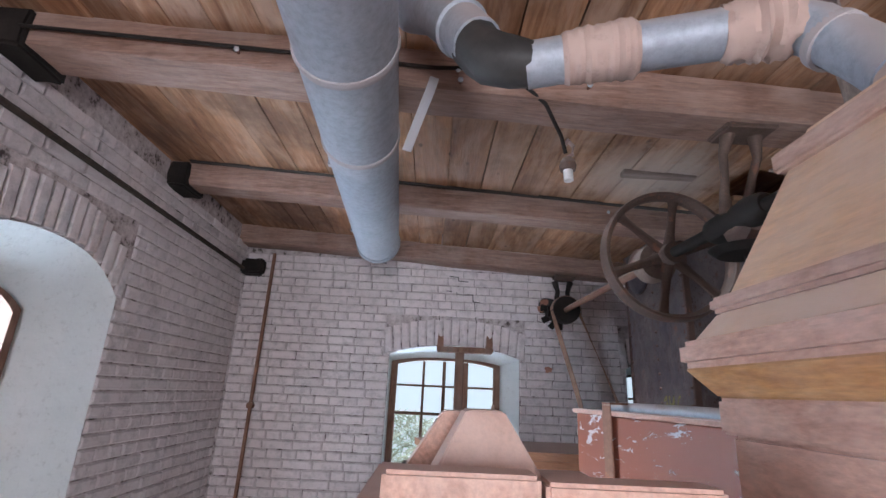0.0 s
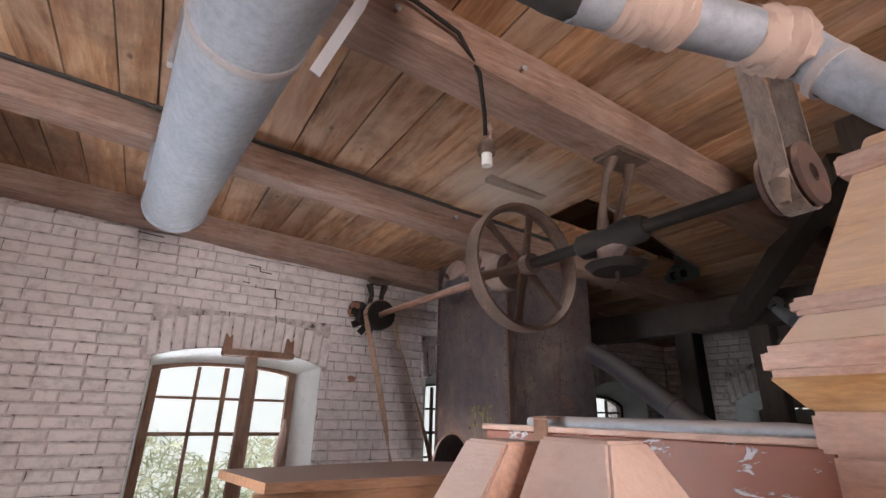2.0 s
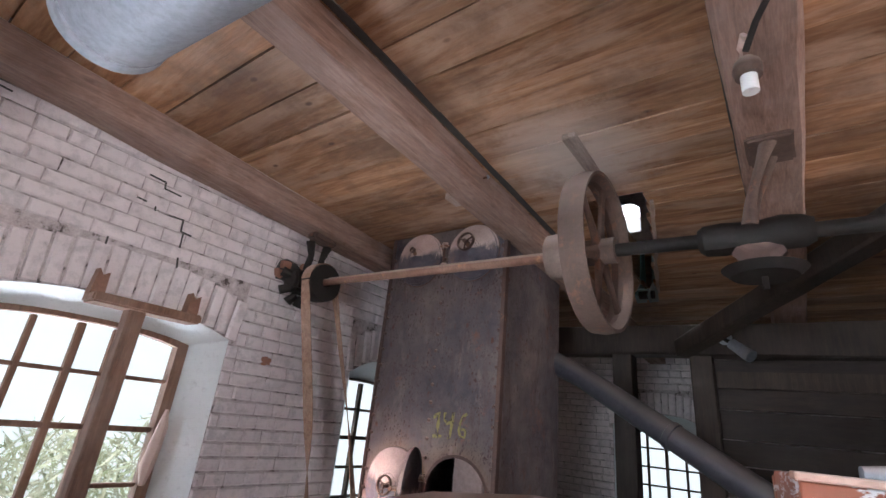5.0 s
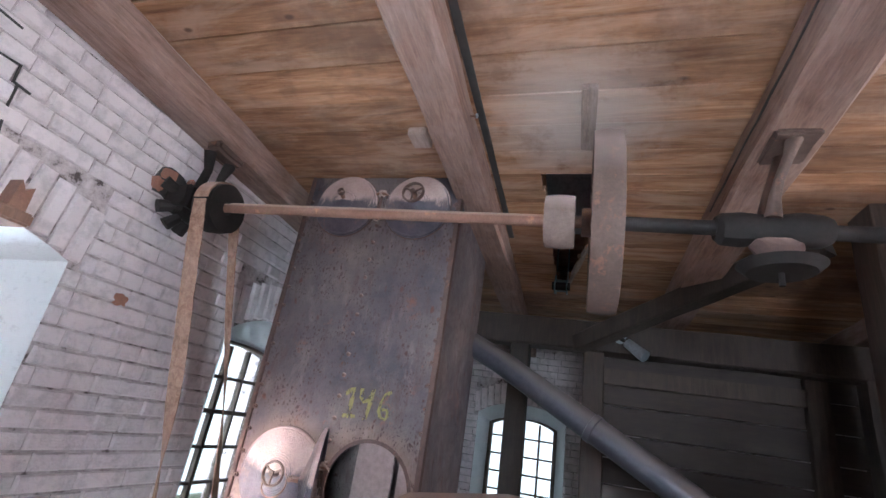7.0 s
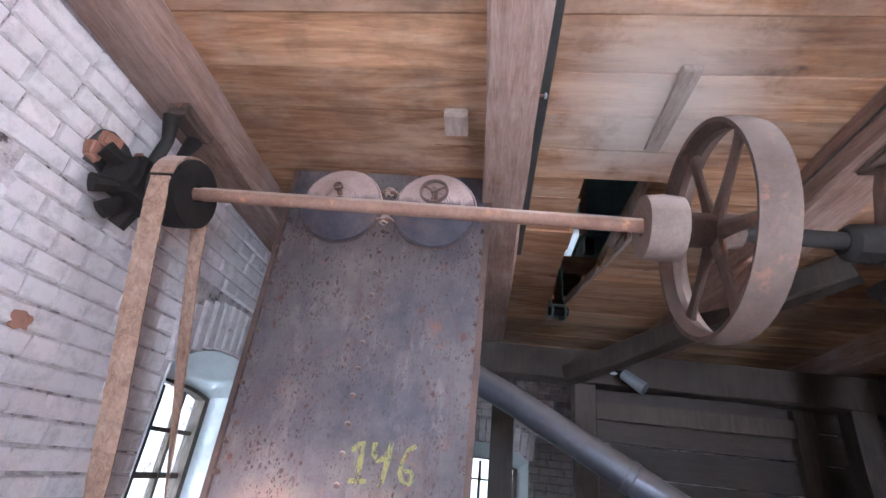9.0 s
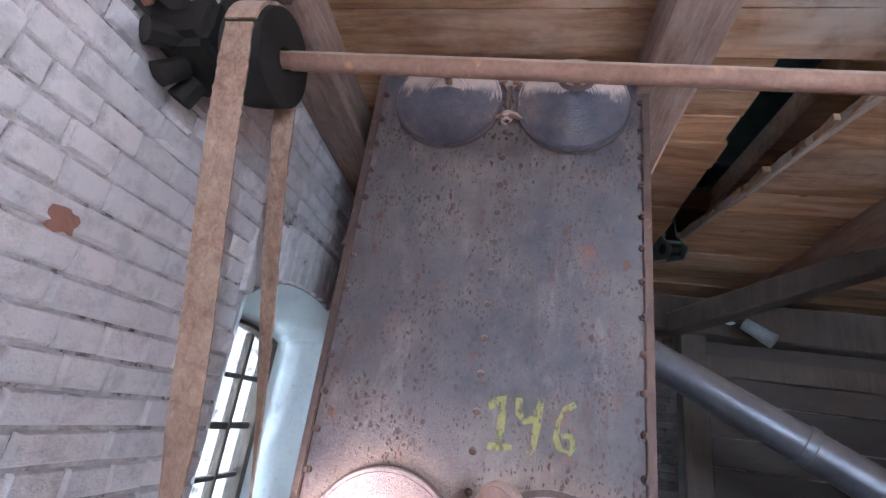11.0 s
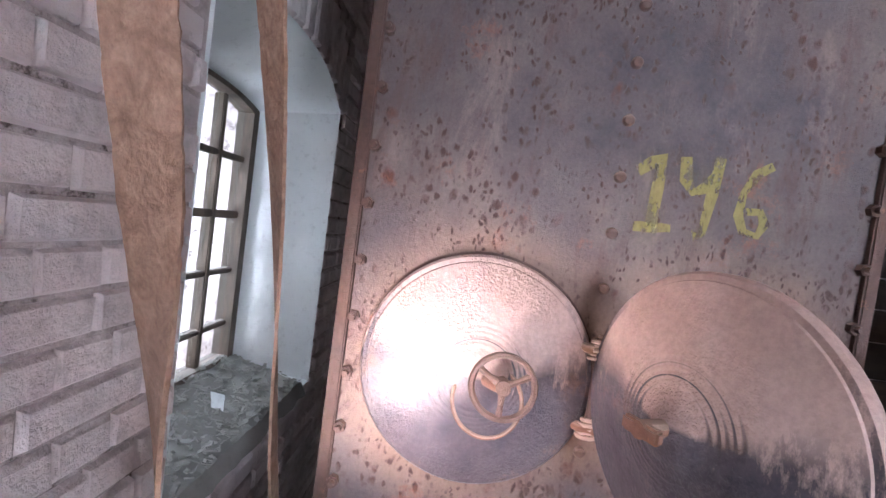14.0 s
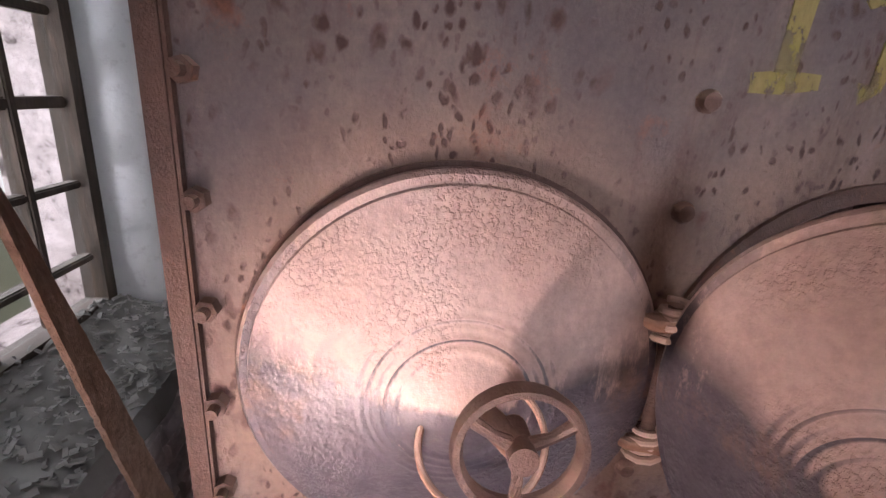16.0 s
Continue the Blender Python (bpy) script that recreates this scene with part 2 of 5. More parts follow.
def m_plaster(name, a, b):
    n = Nodes(name)
    c = n.mix(n.ramp(n.noise(2.2, 5), ((0.3, 0.0), (0.75, 1.0))), a, b)
    c = n.mix(1.0, c, n.ramp(n.noise(30, 6, 0.75), ((0.28, 0.78), (0.45, 1.0))), "MULTIPLY")
    return n.done(c, 0.8, 0, n.noise(24, 5), 0.25, 0.01)


def m_wood(name, dark, mid, light, grain=(1, 1, 1), dust=None, dust_amount=0.6, rough=0.75, stain=None, per=7.0, bump=0.35):
    """grain: stretch of the grain, small along the fibres."""
    n = Nodes(name)
    v = n.mapped(grain, per_object=per)
    g = n.noise(14, 6, 0.65, v, 0.6)
    fine = n.noise(60, 4, 0.6, v)
    c = n.ramp(g, ((0.25, dark), (0.5, mid), (0.78, light)))
    c = n.mix(0.5, c, n.ramp(fine, ((0.3, (0.45, 0.45, 0.45)), (0.7, (1.15, 1.15, 1.15)))), "MULTIPLY")
    c = n.mix(1.0, c, n.mix(n.random(), (0.78, 0.78, 0.78), (1.15, 1.12, 1.1)), "MULTIPLY")
    c = n.mix(1.0, c, n.mix(n.island(), (0.72, 0.70, 0.68), (1.2, 1.15, 1.1)), "MULTIPLY")
    if stain:
        c = n.mix(n.ramp(n.noise(1.3, 5, 0.6), ((0.48, 0.0), (0.66, 1.0))), c, stain)
    if dust:
        up = n.math("MULTIPLY", n.facing_up(0.15, 0.7), n.ramp(n.noise(9, 5), ((0.2, 0.75), (0.6, 1.0))))
        allover = n.math("MULTIPLY", n.ramp(n.noise(5, 6, 0.7), ((0.35, 0.0), (0.75, 1.0))), dust_amount)
        c = n.mix(n.math("ADD", up, allover), c, dust)
    h = n.math("ADD", n.math("MULTIPLY", g, 0.6), n.math("MULTIPLY", fine, 0.35))
    return n.done(c, rough, 0, h, bump, 0.008)


def m_metal(name, base, shade, rough, metal, rust=None, rust_at=0.62, dust=None, scale=1.0, spots=None, bump=0.2):
    n = Nodes(name)
    c = n.mix(n.ramp(n.noise(3.0 * scale, 6, 0.65), ((0.3, 0.0), (0.7, 1.0))), base, shade)
    c = n.mix(1.0, c, n.ramp(n.noise(40 * scale, 5, 0.7), ((0.3, 0.8), (0.6, 1.06))), "MULTIPLY")
    r, m = rough, metal
    if spots:
        v = n.mapped((1, 1, 0.6))
        d = n.voronoi(30 * scale, v)
        gate = n.ramp(n.noise(6 * scale, 4), ((0.42, 0.0), (0.62, 1.0)))
        c = n.mix(n.math("MULTIPLY", n.ramp(d, ((0.16, 1.0), (0.30, 0.0))), gate), c, spots)
    if rust:
        f = n.ramp(n.noise(7 * scale, 7, 0.72), ((rust_at, 0.0), (rust_at + 0.08, 1.0)))
        c = n.mix(f, c, rust)
        m = n.math("MULTIPLY", n.math("SUBTRACT", 1.0, f), metal)
    if dust:
        c = n.mix(n.math("MULTIPLY", n.facing_up(0.05, 0.5), n.ramp(n.noise(12, 5), ((0.2, 0.8), (0.6, 1.0)))), c, dust)
    return n.done(c, r, m, n.math("ADD", n.math("MULTIPLY", n.noise(30 * scale, 6, 0.7), 0.6), n.math("MULTIPLY", n.noise(140 * scale, 3), 0.3)), bump, 0.006)


BRICK = m_whitewash("painted_brick")
MORTAR = m_mortar()
REVEAL = m_plaster("reveal_plaster", (0.80, 0.83, 0.84), (0.66, 0.71, 0.72))


def m_ceiling():
    """Old sawn boards: long streaks, board by board, worn pale and stained, with chalky dust at one place."""
    n = Nodes("ceiling_board")
    v = n.mapped((2.0, 0.20, 2.0), per_island=23.0)
    streak = n.noise(8, 7, 0.60, v, 1.1)
    fine = n.noise(46, 5, 0.65, v)
    c = n.ramp(streak, ((0.25, (0.15, 0.065, 0.032)), (0.42, (0.32, 0.16, 0.080)), (0.56, (0.45, 0.25, 0.14)), (0.74, (0.60, 0.40, 0.27))))
    c = n.mix(0.42, c, n.ramp(fine, ((0.32, (0.50, 0.47, 0.45)), (0.62, (1.12, 1.12, 1.12)))), "MULTIPLY")
    c = n.mix(1.0, c, n.mix(n.island(), (0.58, 0.54, 0.50), (1.22, 1.18, 1.12)), "MULTIPLY")
    worn = n.ramp(n.noise(3.2, 7, 0.68, n.mapped((1.6, 0.5, 1.6), per_island=9.0), 0.6), ((0.46, 0.0), (0.62, 1.0)))
    c = n.mix(n.math("MULTIPLY", worn, 0.6), c, (0.50, 0.345, 0.25))
    stain = n.ramp(n.noise(1.5, 6, 0.65), ((0.52, 0.0), (0.66, 1.0)))
    c = n.mix(n.math("MULTIPLY", stain, 0.7), c, (0.13, 0.068, 0.042))
    knots = n.ramp(n.voronoi(5.0, n.mapped((1.0, 0.55, 1.0), per_island=5.0)), ((0.035, 1.0), (0.075, 0.0)))
    c = n.mix(n.math("MULTIPLY", knots, 0.8), c, (0.07, 0.032, 0.02))
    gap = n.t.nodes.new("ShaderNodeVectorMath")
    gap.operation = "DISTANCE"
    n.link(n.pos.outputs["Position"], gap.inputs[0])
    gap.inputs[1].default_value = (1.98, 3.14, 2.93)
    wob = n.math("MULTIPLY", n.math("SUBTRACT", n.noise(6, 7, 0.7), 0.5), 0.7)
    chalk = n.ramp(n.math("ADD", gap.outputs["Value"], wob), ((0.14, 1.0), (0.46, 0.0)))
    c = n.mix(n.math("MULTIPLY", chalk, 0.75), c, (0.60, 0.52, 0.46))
    h = n.math("ADD", n.math("MULTIPLY", streak, 0.6), n.math("MULTIPLY", fine, 0.4))
    return n.done(c, 0.72, 0, h, 0.6, 0.008)


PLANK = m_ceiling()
BEAM = m_wood("beam_timber", (0.12, 0.065, 0.045), (0.28, 0.17, 0.13), (0.42, 0.29, 0.24), (0.3, 3.0, 3.0), (0.48, 0.38, 0.34), 0.42)
# next two: dark old wood, with the far room's shade put into the tones
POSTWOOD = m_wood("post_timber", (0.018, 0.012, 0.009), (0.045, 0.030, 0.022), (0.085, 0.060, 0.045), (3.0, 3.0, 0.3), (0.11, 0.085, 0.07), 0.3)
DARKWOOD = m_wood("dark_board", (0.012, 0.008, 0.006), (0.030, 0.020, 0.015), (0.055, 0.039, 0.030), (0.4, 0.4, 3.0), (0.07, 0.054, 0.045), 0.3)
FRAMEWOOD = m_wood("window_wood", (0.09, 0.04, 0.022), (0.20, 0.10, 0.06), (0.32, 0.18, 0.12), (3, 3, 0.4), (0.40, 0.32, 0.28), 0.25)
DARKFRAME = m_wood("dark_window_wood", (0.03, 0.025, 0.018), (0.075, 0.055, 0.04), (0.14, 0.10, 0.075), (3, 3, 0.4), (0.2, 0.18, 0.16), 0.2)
ORANGEWOOD = m_wood("varnished_pine", (0.42, 0.19, 0.065), (0.68, 0.38, 0.15), (0.80, 0.53, 0.27), (2.5, 0.4, 2.5), (0.70, 0.53, 0.43), 0.5, rough=0.55)
PINKWOOD = m_wood("dusty_painted_wood", (0.40, 0.21, 0.15), (0.57, 0.36, 0.285), (0.67, 0.47, 0.40), (2.0, 0.6, 2.0), (0.66, 0.50, 0.44), 0.6, rough=0.55)
BENCHWOOD = m_wood("bench_wood", (0.22, 0.10, 0.05), (0.42, 0.21, 0.11), (0.55, 0.30, 0.17), (0.4, 3, 3), (0.42, 0.31, 0.27), 0.25)
BAREBRICK = m_whitewash("bare_red_brick", (0.44, 0.21, 0.14), (0.36, 0.16, 0.11), (0.5, 0.28, 0.2))
DUCT = m_metal("galvanised_duct", (0.44, 0.47, 0.52), (0.33, 0.36, 0.42), 0.55, 0.25, None, dust=(0.5, 0.46, 0.46))


def m_plate():
    """Old steel plate: violet-grey, blued patches, brown streaks and rust spots."""
    n = Nodes("rusty_steel_plate")
    c = n.ramp(n.noise(2.2, 8, 0.68), ((0.34, (0.050, 0.047, 0.062)), (0.45, (0.105, 0.088, 0.094)), (0.56, (0.150, 0.121, 0.117)), (0.70, (0.23, 0.178, 0.155))))
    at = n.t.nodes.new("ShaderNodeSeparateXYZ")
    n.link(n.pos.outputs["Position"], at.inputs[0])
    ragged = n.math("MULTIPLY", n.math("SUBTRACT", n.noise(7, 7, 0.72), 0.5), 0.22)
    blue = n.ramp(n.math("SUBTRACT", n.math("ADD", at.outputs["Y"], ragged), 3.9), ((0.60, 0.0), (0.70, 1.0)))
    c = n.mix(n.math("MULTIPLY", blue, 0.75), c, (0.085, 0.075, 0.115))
    # ochre tone round the lower doors, fading outwards
    for cy in (4.392, 3.968):
        gap = n.t.nodes.new("ShaderNodeVectorMath")
        gap.operation = "DISTANCE"
        n.link(n.pos.outputs["Position"], gap.inputs[0])
        gap.inputs[1].default_value = (2.40, cy, 1.325)
        halo = n.ramp(n.math("ADD", gap.outputs["Value"], n.math("MULTIPLY", ragged, 0.35)), ((0.20, 1.0), (0.30, 0.0)))
        c = n.mix(n.math("MULTIPLY", halo, 0.45), c, (0.33, 0.195, 0.125))
    streak = n.ramp(n.noise(9, 8, 0.72, n.mapped((1, 1.6, 0.3)), 0.5), ((0.53, 0.0), (0.66, 1.0)))
    c = n.mix(n.math("MULTIPLY", streak, 0.6), c, (0.10, 0.055, 0.048))
    pale = n.ramp(n.noise(8, 9, 0.72, n.mapped((1, 1.2, 0.5)), 0.3), ((0.55, 0.0), (0.70, 1.0)))
    c = n.mix(n.math("MULTIPLY", pale, 0.45), c, (0.33, 0.245, 0.23))
    warp = n.t.nodes.new("ShaderNodeVectorMath")
    warp.operation = "MULTIPLY_ADD"
    wob = n.t.nodes.new("ShaderNodeTexNoise")
    wob.inputs["Scale"].default_value, wob.inputs["Detail"].default_value = 30, 4
    n.link(n.mapped((1, 1, 0.62)), wob.inputs["Vector"])
    n.link(wob.outputs["Color"], warp.inputs[0])
    warp.inputs[1].default_value = (0.034, 0.034, 0.034)
    n.link(n.mapped((1, 1, 0.62)), warp.inputs[2])
    marks = None
    for scale, size, gate_at, tone in ((13, 0.17, 0.46, (0.11, 0.042, 0.030)), (34, 0.30, 0.49, (0.070, 0.030, 0.026)), (58, 0.34, 0.47, (0.060, 0.027, 0.024)), (95, 0.34, 0.46, (0.062, 0.030, 0.026))):
        d = n.voronoi(scale, warp.outputs[0])
        gate = n.ramp(n.noise(4 + scale * 0.05, 6, 0.65), ((gate_at, 0.0), (gate_at + 0.12, 1.0)))
        f = n.math("MULTIPLY", n.ramp(d, ((size * 0.55, 1.0), (size, 0.0))), gate)
        c = n.mix(f, c, tone)
        marks = f if marks is None else n.math("ADD", marks, f)
    rust = n.ramp(n.noise(4.2, 9, 0.78), ((0.58, 0.0), (0.68, 1.0)))
    c = n.mix(n.math("MULTIPLY", rust, 0.7), c, (0.25, 0.10, 0.06))
    c = n.mix(1.0, c, n.ramp(n.noise(150, 4, 0.7), ((0.3, 0.86), (0.7, 1.1))), "MULTIPLY")
    rough = n.ramp(n.noise(12, 6, 0.7), ((0.3, 0.42), (0.7, 0.7)))
    hgt = n.math("ADD", n.math("MULTIPLY", n.noise(34, 7, 0.75), 0.6), n.math("MULTIPLY", n.noise(170, 4, 0.7), 0.4))
    hgt = n.math("SUBTRACT", hgt, n.math("MULTIPLY", marks, 0.35))
    return n.done(c, rough, 0.25, hgt, 0.6, 0.006)


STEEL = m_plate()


def m_disc():
    """Dished door: bare blued steel below, a crust of pale dust on all that looks upward."""
    n = Nodes("dusty_disc_steel")
    steel = n.ramp(n.noise(7, 7, 0.72), ((0.32, (0.045, 0.042, 0.058)), (0.55, (0.10, 0.085, 0.10)), (0.72, (0.22, 0.13, 0.095))))
    dust = n.ramp(n.noise(4, 7, 0.6), ((0.32, (0.42, 0.29, 0.25)), (0.52, (0.54, 0.395, 0.35)), (0.72, (0.66, 0.52, 0.475))))
    dust = n.mix(n.math("MULTIPLY", n.ramp(n.noise(9, 8, 0.75), ((0.62, 0.0), (0.70, 1.0))), 0.4), dust, (0.36, 0.19, 0.12))
    s = n.t.nodes.new("ShaderNodeSeparateXYZ")
    n.link(n.pos.outputs["Normal"], s.inputs[0])
    edge = n.math("ADD", s.outputs["Z"], n.math("MULTIPLY", n.math("SUBTRACT", n.noise(11, 8, 0.78, n.mapped((1, 1.6, 0.5))), 0.5), 0.62))
    f = n.ramp(edge, ((0.03, 0.0), (0.11, 1.0)))
    scabs = n.ramp(n.noise(210, 3, 0.55), ((0.46, 0.0), (0.60, 1.0)))
    scab_zone = n.ramp(n.noise(4.5, 3), ((0.48, 0.0), (0.64, 1.0)))
    scabs = n.math("MULTIPLY", scabs, scab_zone)
    dust = n.mix(n.math("MULTIPLY", scabs, 0.18), dust, (0.33, 0.20, 0.155))
    c = n.mix(f, steel, dust)
    c = n.mix(1.0, c, n.ramp(n.noise(110, 4, 0.7), ((0.32, 0.86), (0.62, 1.06))), "MULTIPLY")
    h = n.math("ADD", n.math("MULTIPLY", n.noise(60, 5, 0.6), 0.30), n.math("MULTIPLY", scabs, 0.22))
    return n.done(c, n.ramp(f, ((0.0, 0.42), (1.0, 0.75))), 0.1, h, 0.85, 0.008)


DOORSTEEL = m_disc()
DISC = m_metal("dusty_disc_steel", (0.50, 0.37, 0.33), (0.38, 0.27, 0.25), 0.55, 0.2, (0.30, 0.13, 0.08), 0.70, dust=(0.62, 0.46, 0.40), bump=0.4)
DARKDUCT = m_metal("dull_dark_pipe", (0.12, 0.12, 0.135), (0.065, 0.065, 0.08), 0.34, 0.5, (0.12, 0.09, 0.075), 0.62, dust=(0.22, 0.195, 0.19))
PALEIRON = m_metal("pale_dusty_iron", (0.27, 0.195, 0.16), (0.17, 0.115, 0.092), 0.8, 0.05, (0.22, 0.11, 0.07), 0.6, dust=(0.42, 0.33, 0.29), scale=2, bump=0.4)
DARKRUST = m_metal("dark_rusty_iron", (0.15, 0.085, 0.065), (0.085, 0.055, 0.05), 0.7, 0.2, (0.27, 0.12, 0.07), 0.60, dust=(0.36, 0.25, 0.21), scale=3, bump=0.6)
RUST = m_metal("rusty_iron", (0.30, 0.17, 0.12), (0.22, 0.11, 0.075), 0.8, 0.2, (0.42, 0.20, 0.11), 0.58, dust=(0.46, 0.34, 0.28), scale=2, bump=0.5)
CAST = m_metal("dusty_cast_iron", (0.155, 0.10, 0.078), (0.085, 0.055, 0.043), 0.75, 0.1, (0.20, 0.095, 0.06), 0.56, dust=(0.30, 0.23, 0.20), scale=2, bump=0.4)
BLACKIRON = m_metal("greasy_black_iron", (0.018, 0.016, 0.015), (0.034, 0.028, 0.025), 0.6, 0.05, (0.10, 0.06, 0.045), 0.66, scale=2)
BLACKIRON.node_tree.nodes["Principled BSDF"].inputs["Specular IOR Level"].default_value = 0.12
BELT = m_wood("leather_belt", (0.17, 0.09, 0.06), (0.36, 0.225, 0.16), (0.56, 0.40, 0.30), (3.0, 3.0, 2.2), (0.5, 0.36, 0.29), 0.35, rough=0.85, bump=1.0)
GREYBELT = m_wood("grey_canvas_belt", (0.09, 0.065, 0.055), (0.20, 0.16, 0.14), (0.30, 0.25, 0.225), (3.0, 3.0, 1.0), (0.30, 0.25, 0.23), 0.4, rough=0.9, bump=0.8)
CLOTH = m_plaster("dusty_cloth", (0.58, 0.44, 0.38), (0.46, 0.34, 0.29))
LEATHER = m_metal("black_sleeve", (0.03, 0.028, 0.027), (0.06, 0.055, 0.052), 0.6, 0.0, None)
BRIGHT = m_metal("bright_zinc", (0.55, 0.60, 0.64), (0.4, 0.45, 0.5), 0.35, 0.8, None)
PORCELAIN = m_plaster("white_porcelain", (0.82, 0.82, 0.82), (0.72, 0.71, 0.70))
BANDTIN = m_plaster("dusty_tin_band", (0.46, 0.44, 0.46), (0.40, 0.34, 0.32))
STRAP = m_plaster("grey_strap", (0.55, 0.55, 0.58), (0.45, 0.45, 0.48))
FLOORWOOD = m_wood("floor_board", (0.10, 0.07, 0.05), (0.2, 0.14, 0.1), (0.3, 0.22, 0.17), (3, 0.35, 3), (0.3, 0.25, 0.22), 0.4)
TEAL = m_metal("chipped_teal_paint", (0.22, 0.33, 0.33), (0.13, 0.21, 0.22), 0.45, 0.1, (0.30, 0.22, 0.17), 0.62, scale=3)
DEBRIS = m_plaster("plaster_crumbs", (0.30, 0.30, 0.28), (0.17, 0.165, 0.155))


def m_red():
    n = Nodes("peeling_red_paint")
    c = n.mix(n.noise(4, 5), (0.32, 0.10, 0.05), (0.21, 0.065, 0.04))
    v = n.mapped((1.2, 1.2, 3.0))
    peel = n.ramp(n.noise(10, 6, 0.7, v, 0.8), ((0.58, 0.0), (0.61, 1.0)))
    c = n.mix(peel, c, (0.62, 0.60, 0.64))
    return n.done(c, n.ramp(peel, ((0.0, 0.45), (1.0, 0.9))), 0, peel, 0.5, 0.004)


RED = m_red()


def m_yellow():
    n = Nodes("yellow_chalk")
    c = n.mix(n.noise(40, 5, 0.7), (0.40, 0.35, 0.15), (0.52, 0.47, 0.18))
    n.link(n.ramp(n.noise(34, 6, 0.75, n.mapped((1, 1, 0.5))), ((0.30, 0.34), (0.62, 0.60))), n.bsdf.inputs["Alpha"])
    return n.done(c, 0.95)


YELLOW = m_yellow()


def m_glass():
    n = Nodes("dusty_glass")
    n.bsdf.inputs["Transmission Weight"].default_value = 0.96
    n.bsdf.inputs["IOR"].default_value = 1.05
    return n.done((0.93, 0.97, 0.97), n.ramp(n.noise(8, 5), ((0.3, 0.02), (0.8, 0.22))))


GLASS = m_glass()


def m_glow(name, low, high, power, scale, sharp=(0.35, 0.65)):
    n = Nodes(name)
    c = n.ramp(n.noise(scale, 8, 0.72), ((sharp[0], low), (sharp[1], high)))
    n.link(c, n.bsdf.inputs["Emission Color"])
    n.bsdf.inputs["Emission Strength"].default_value = power
    return n.done((0.02, 0.02, 0.02), 1.0)


BACK_SKY = m_glow("hazy_sky_distance", (0.90, 0.97, 0.99), (0.98, 1.0, 1.0), 1.7, 1.0)


def m_leaf():
    n = Nodes("pale_leaf")
    c = n.mix(n.island(), (0.26, 0.30, 0.15), (0.74, 0.74, 0.56))
    n.bsdf.inputs["Transmission Weight"].default_value = 0.0
    return n.done(c, 0.5)


def m_lamp():
    n = Nodes("lamp_panel_glow")
    n.bsdf.inputs["Emission Color"].default_value = (1.0, 0.84, 0.74, 1)
    n.bsdf.inputs["Emission Strength"].default_value = 12.0
    return n.done((0.9, 0.9, 0.9), 0.5)


PINKPATCH = m_wood("dusty_patch", (0.22, 0.16, 0.13), (0.36, 0.28, 0.24), (0.46, 0.38, 0.34), (0.4, 3, 3), (0.5, 0.42, 0.38), 0.5)

# ---------------------------------------------------------------- the setting
NORTH, WEST, EAST, SOUTH = 5.0, -1.03, 6.0, -2.0


def ceil_z(x):
    """Underside of the sagging ceiling boards."""
    return 3.03 - 0.052 * x


def arch_top(u, u0, u1, spring, rise):
    s = (2 * u - u0 - u1) / (u1 - u0)
    return spring + rise * (1 - abs(s) ** 2.6)


def outline(u0, u1, z0, spring, rise, n=14):
    pts = [(u0, z0), (u1, z0)]
    for i in range(n + 1):
        u = u1 + (u0 - u1) * i / n
        pts.append((u, arch_top(u, u0, u1, spring, rise)))
    return pts


def wall_bm(to3, lo, hi, top, depth, openings):
    """A thick wall in (u, z) with arched openings (u0, u1, z0, spring, rise)."""
    bm = bmesh.new()

    def slab(u0, u1, za0, za1, zb0, zb1):
        q = [(u0, za0), (u1, zb0), (u1, zb1), (u0, za1)]
        f = [bm.verts.new(to3(u, z, 0)) for u, z in q]
        g = [bm.verts.new(to3(u, z, depth)) for u, z in q]
        for face in (f, g[::-1], *((f[i], g[i], g[(i + 1) % 4], f[(i + 1) % 4]) for i in range(4))):
            bm.faces.new(face)
    u = lo
    for u0, u1, z0, spring, rise in sorted(openings):
        slab(u, u0, 0, top, 0, top)
        slab(u0, u1, 0, z0, 0, z0)
        n = 12
        for i in range(n):
            a, b = u0 + (u1 - u0) * i / n, u0 + (u1 - u0) * (i + 1) / n
            slab(a, b, arch_top(a, u0, u1, spring, rise), top, arch_top(b, u0, u1, spring, rise), top)
        u = u1
    slab(u, hi, 0, top, 0, top)
    bmesh.ops.recalc_face_normals(bm, faces=bm.faces)
    return bm


def reveal_bm(to3, o, inner, d0, d1):
    """The splayed, plastered lining from the wall's face to the window frame."""
    bm = bmesh.new()
    a, b, c = outline(*o), outline(*inner), outline(*o)
    rows = [[bm.verts.new(to3(u, z, d)) for u, z in pts] for pts, d in ((a, d0), (b, d1), (c, d1 + 0.01))]
    for r, s in zip(rows, rows[1:]):
        for i in range(len(r)):
            j = (i + 1) % len(r)
            bm.faces.new((r[i], r[j], s[j], s[i]))
    bmesh.ops.recalc_face_normals(bm, faces=bm.faces)
    return bm


def north3(u, z, d):
    return (u, NORTH + d, z)


def west3(u, z, d):
    return (WEST - d, u, z)


def east3(u, z, d):
    return (EAST + d, u, z)


W1 = (0.375, 1.53, 0.85, 2.01, 0.09)
W2 = (2.49, 3.44, 0.87, 1.97, 0.13)
WW = (2.30, 3.37, 0.85, 2.12, 0.20)
W3 = (4.58, 5.54, 0.87, 1.93, 0.15)
E1 = (3.20, 4.20, 0.85, 1.88, 0.14)

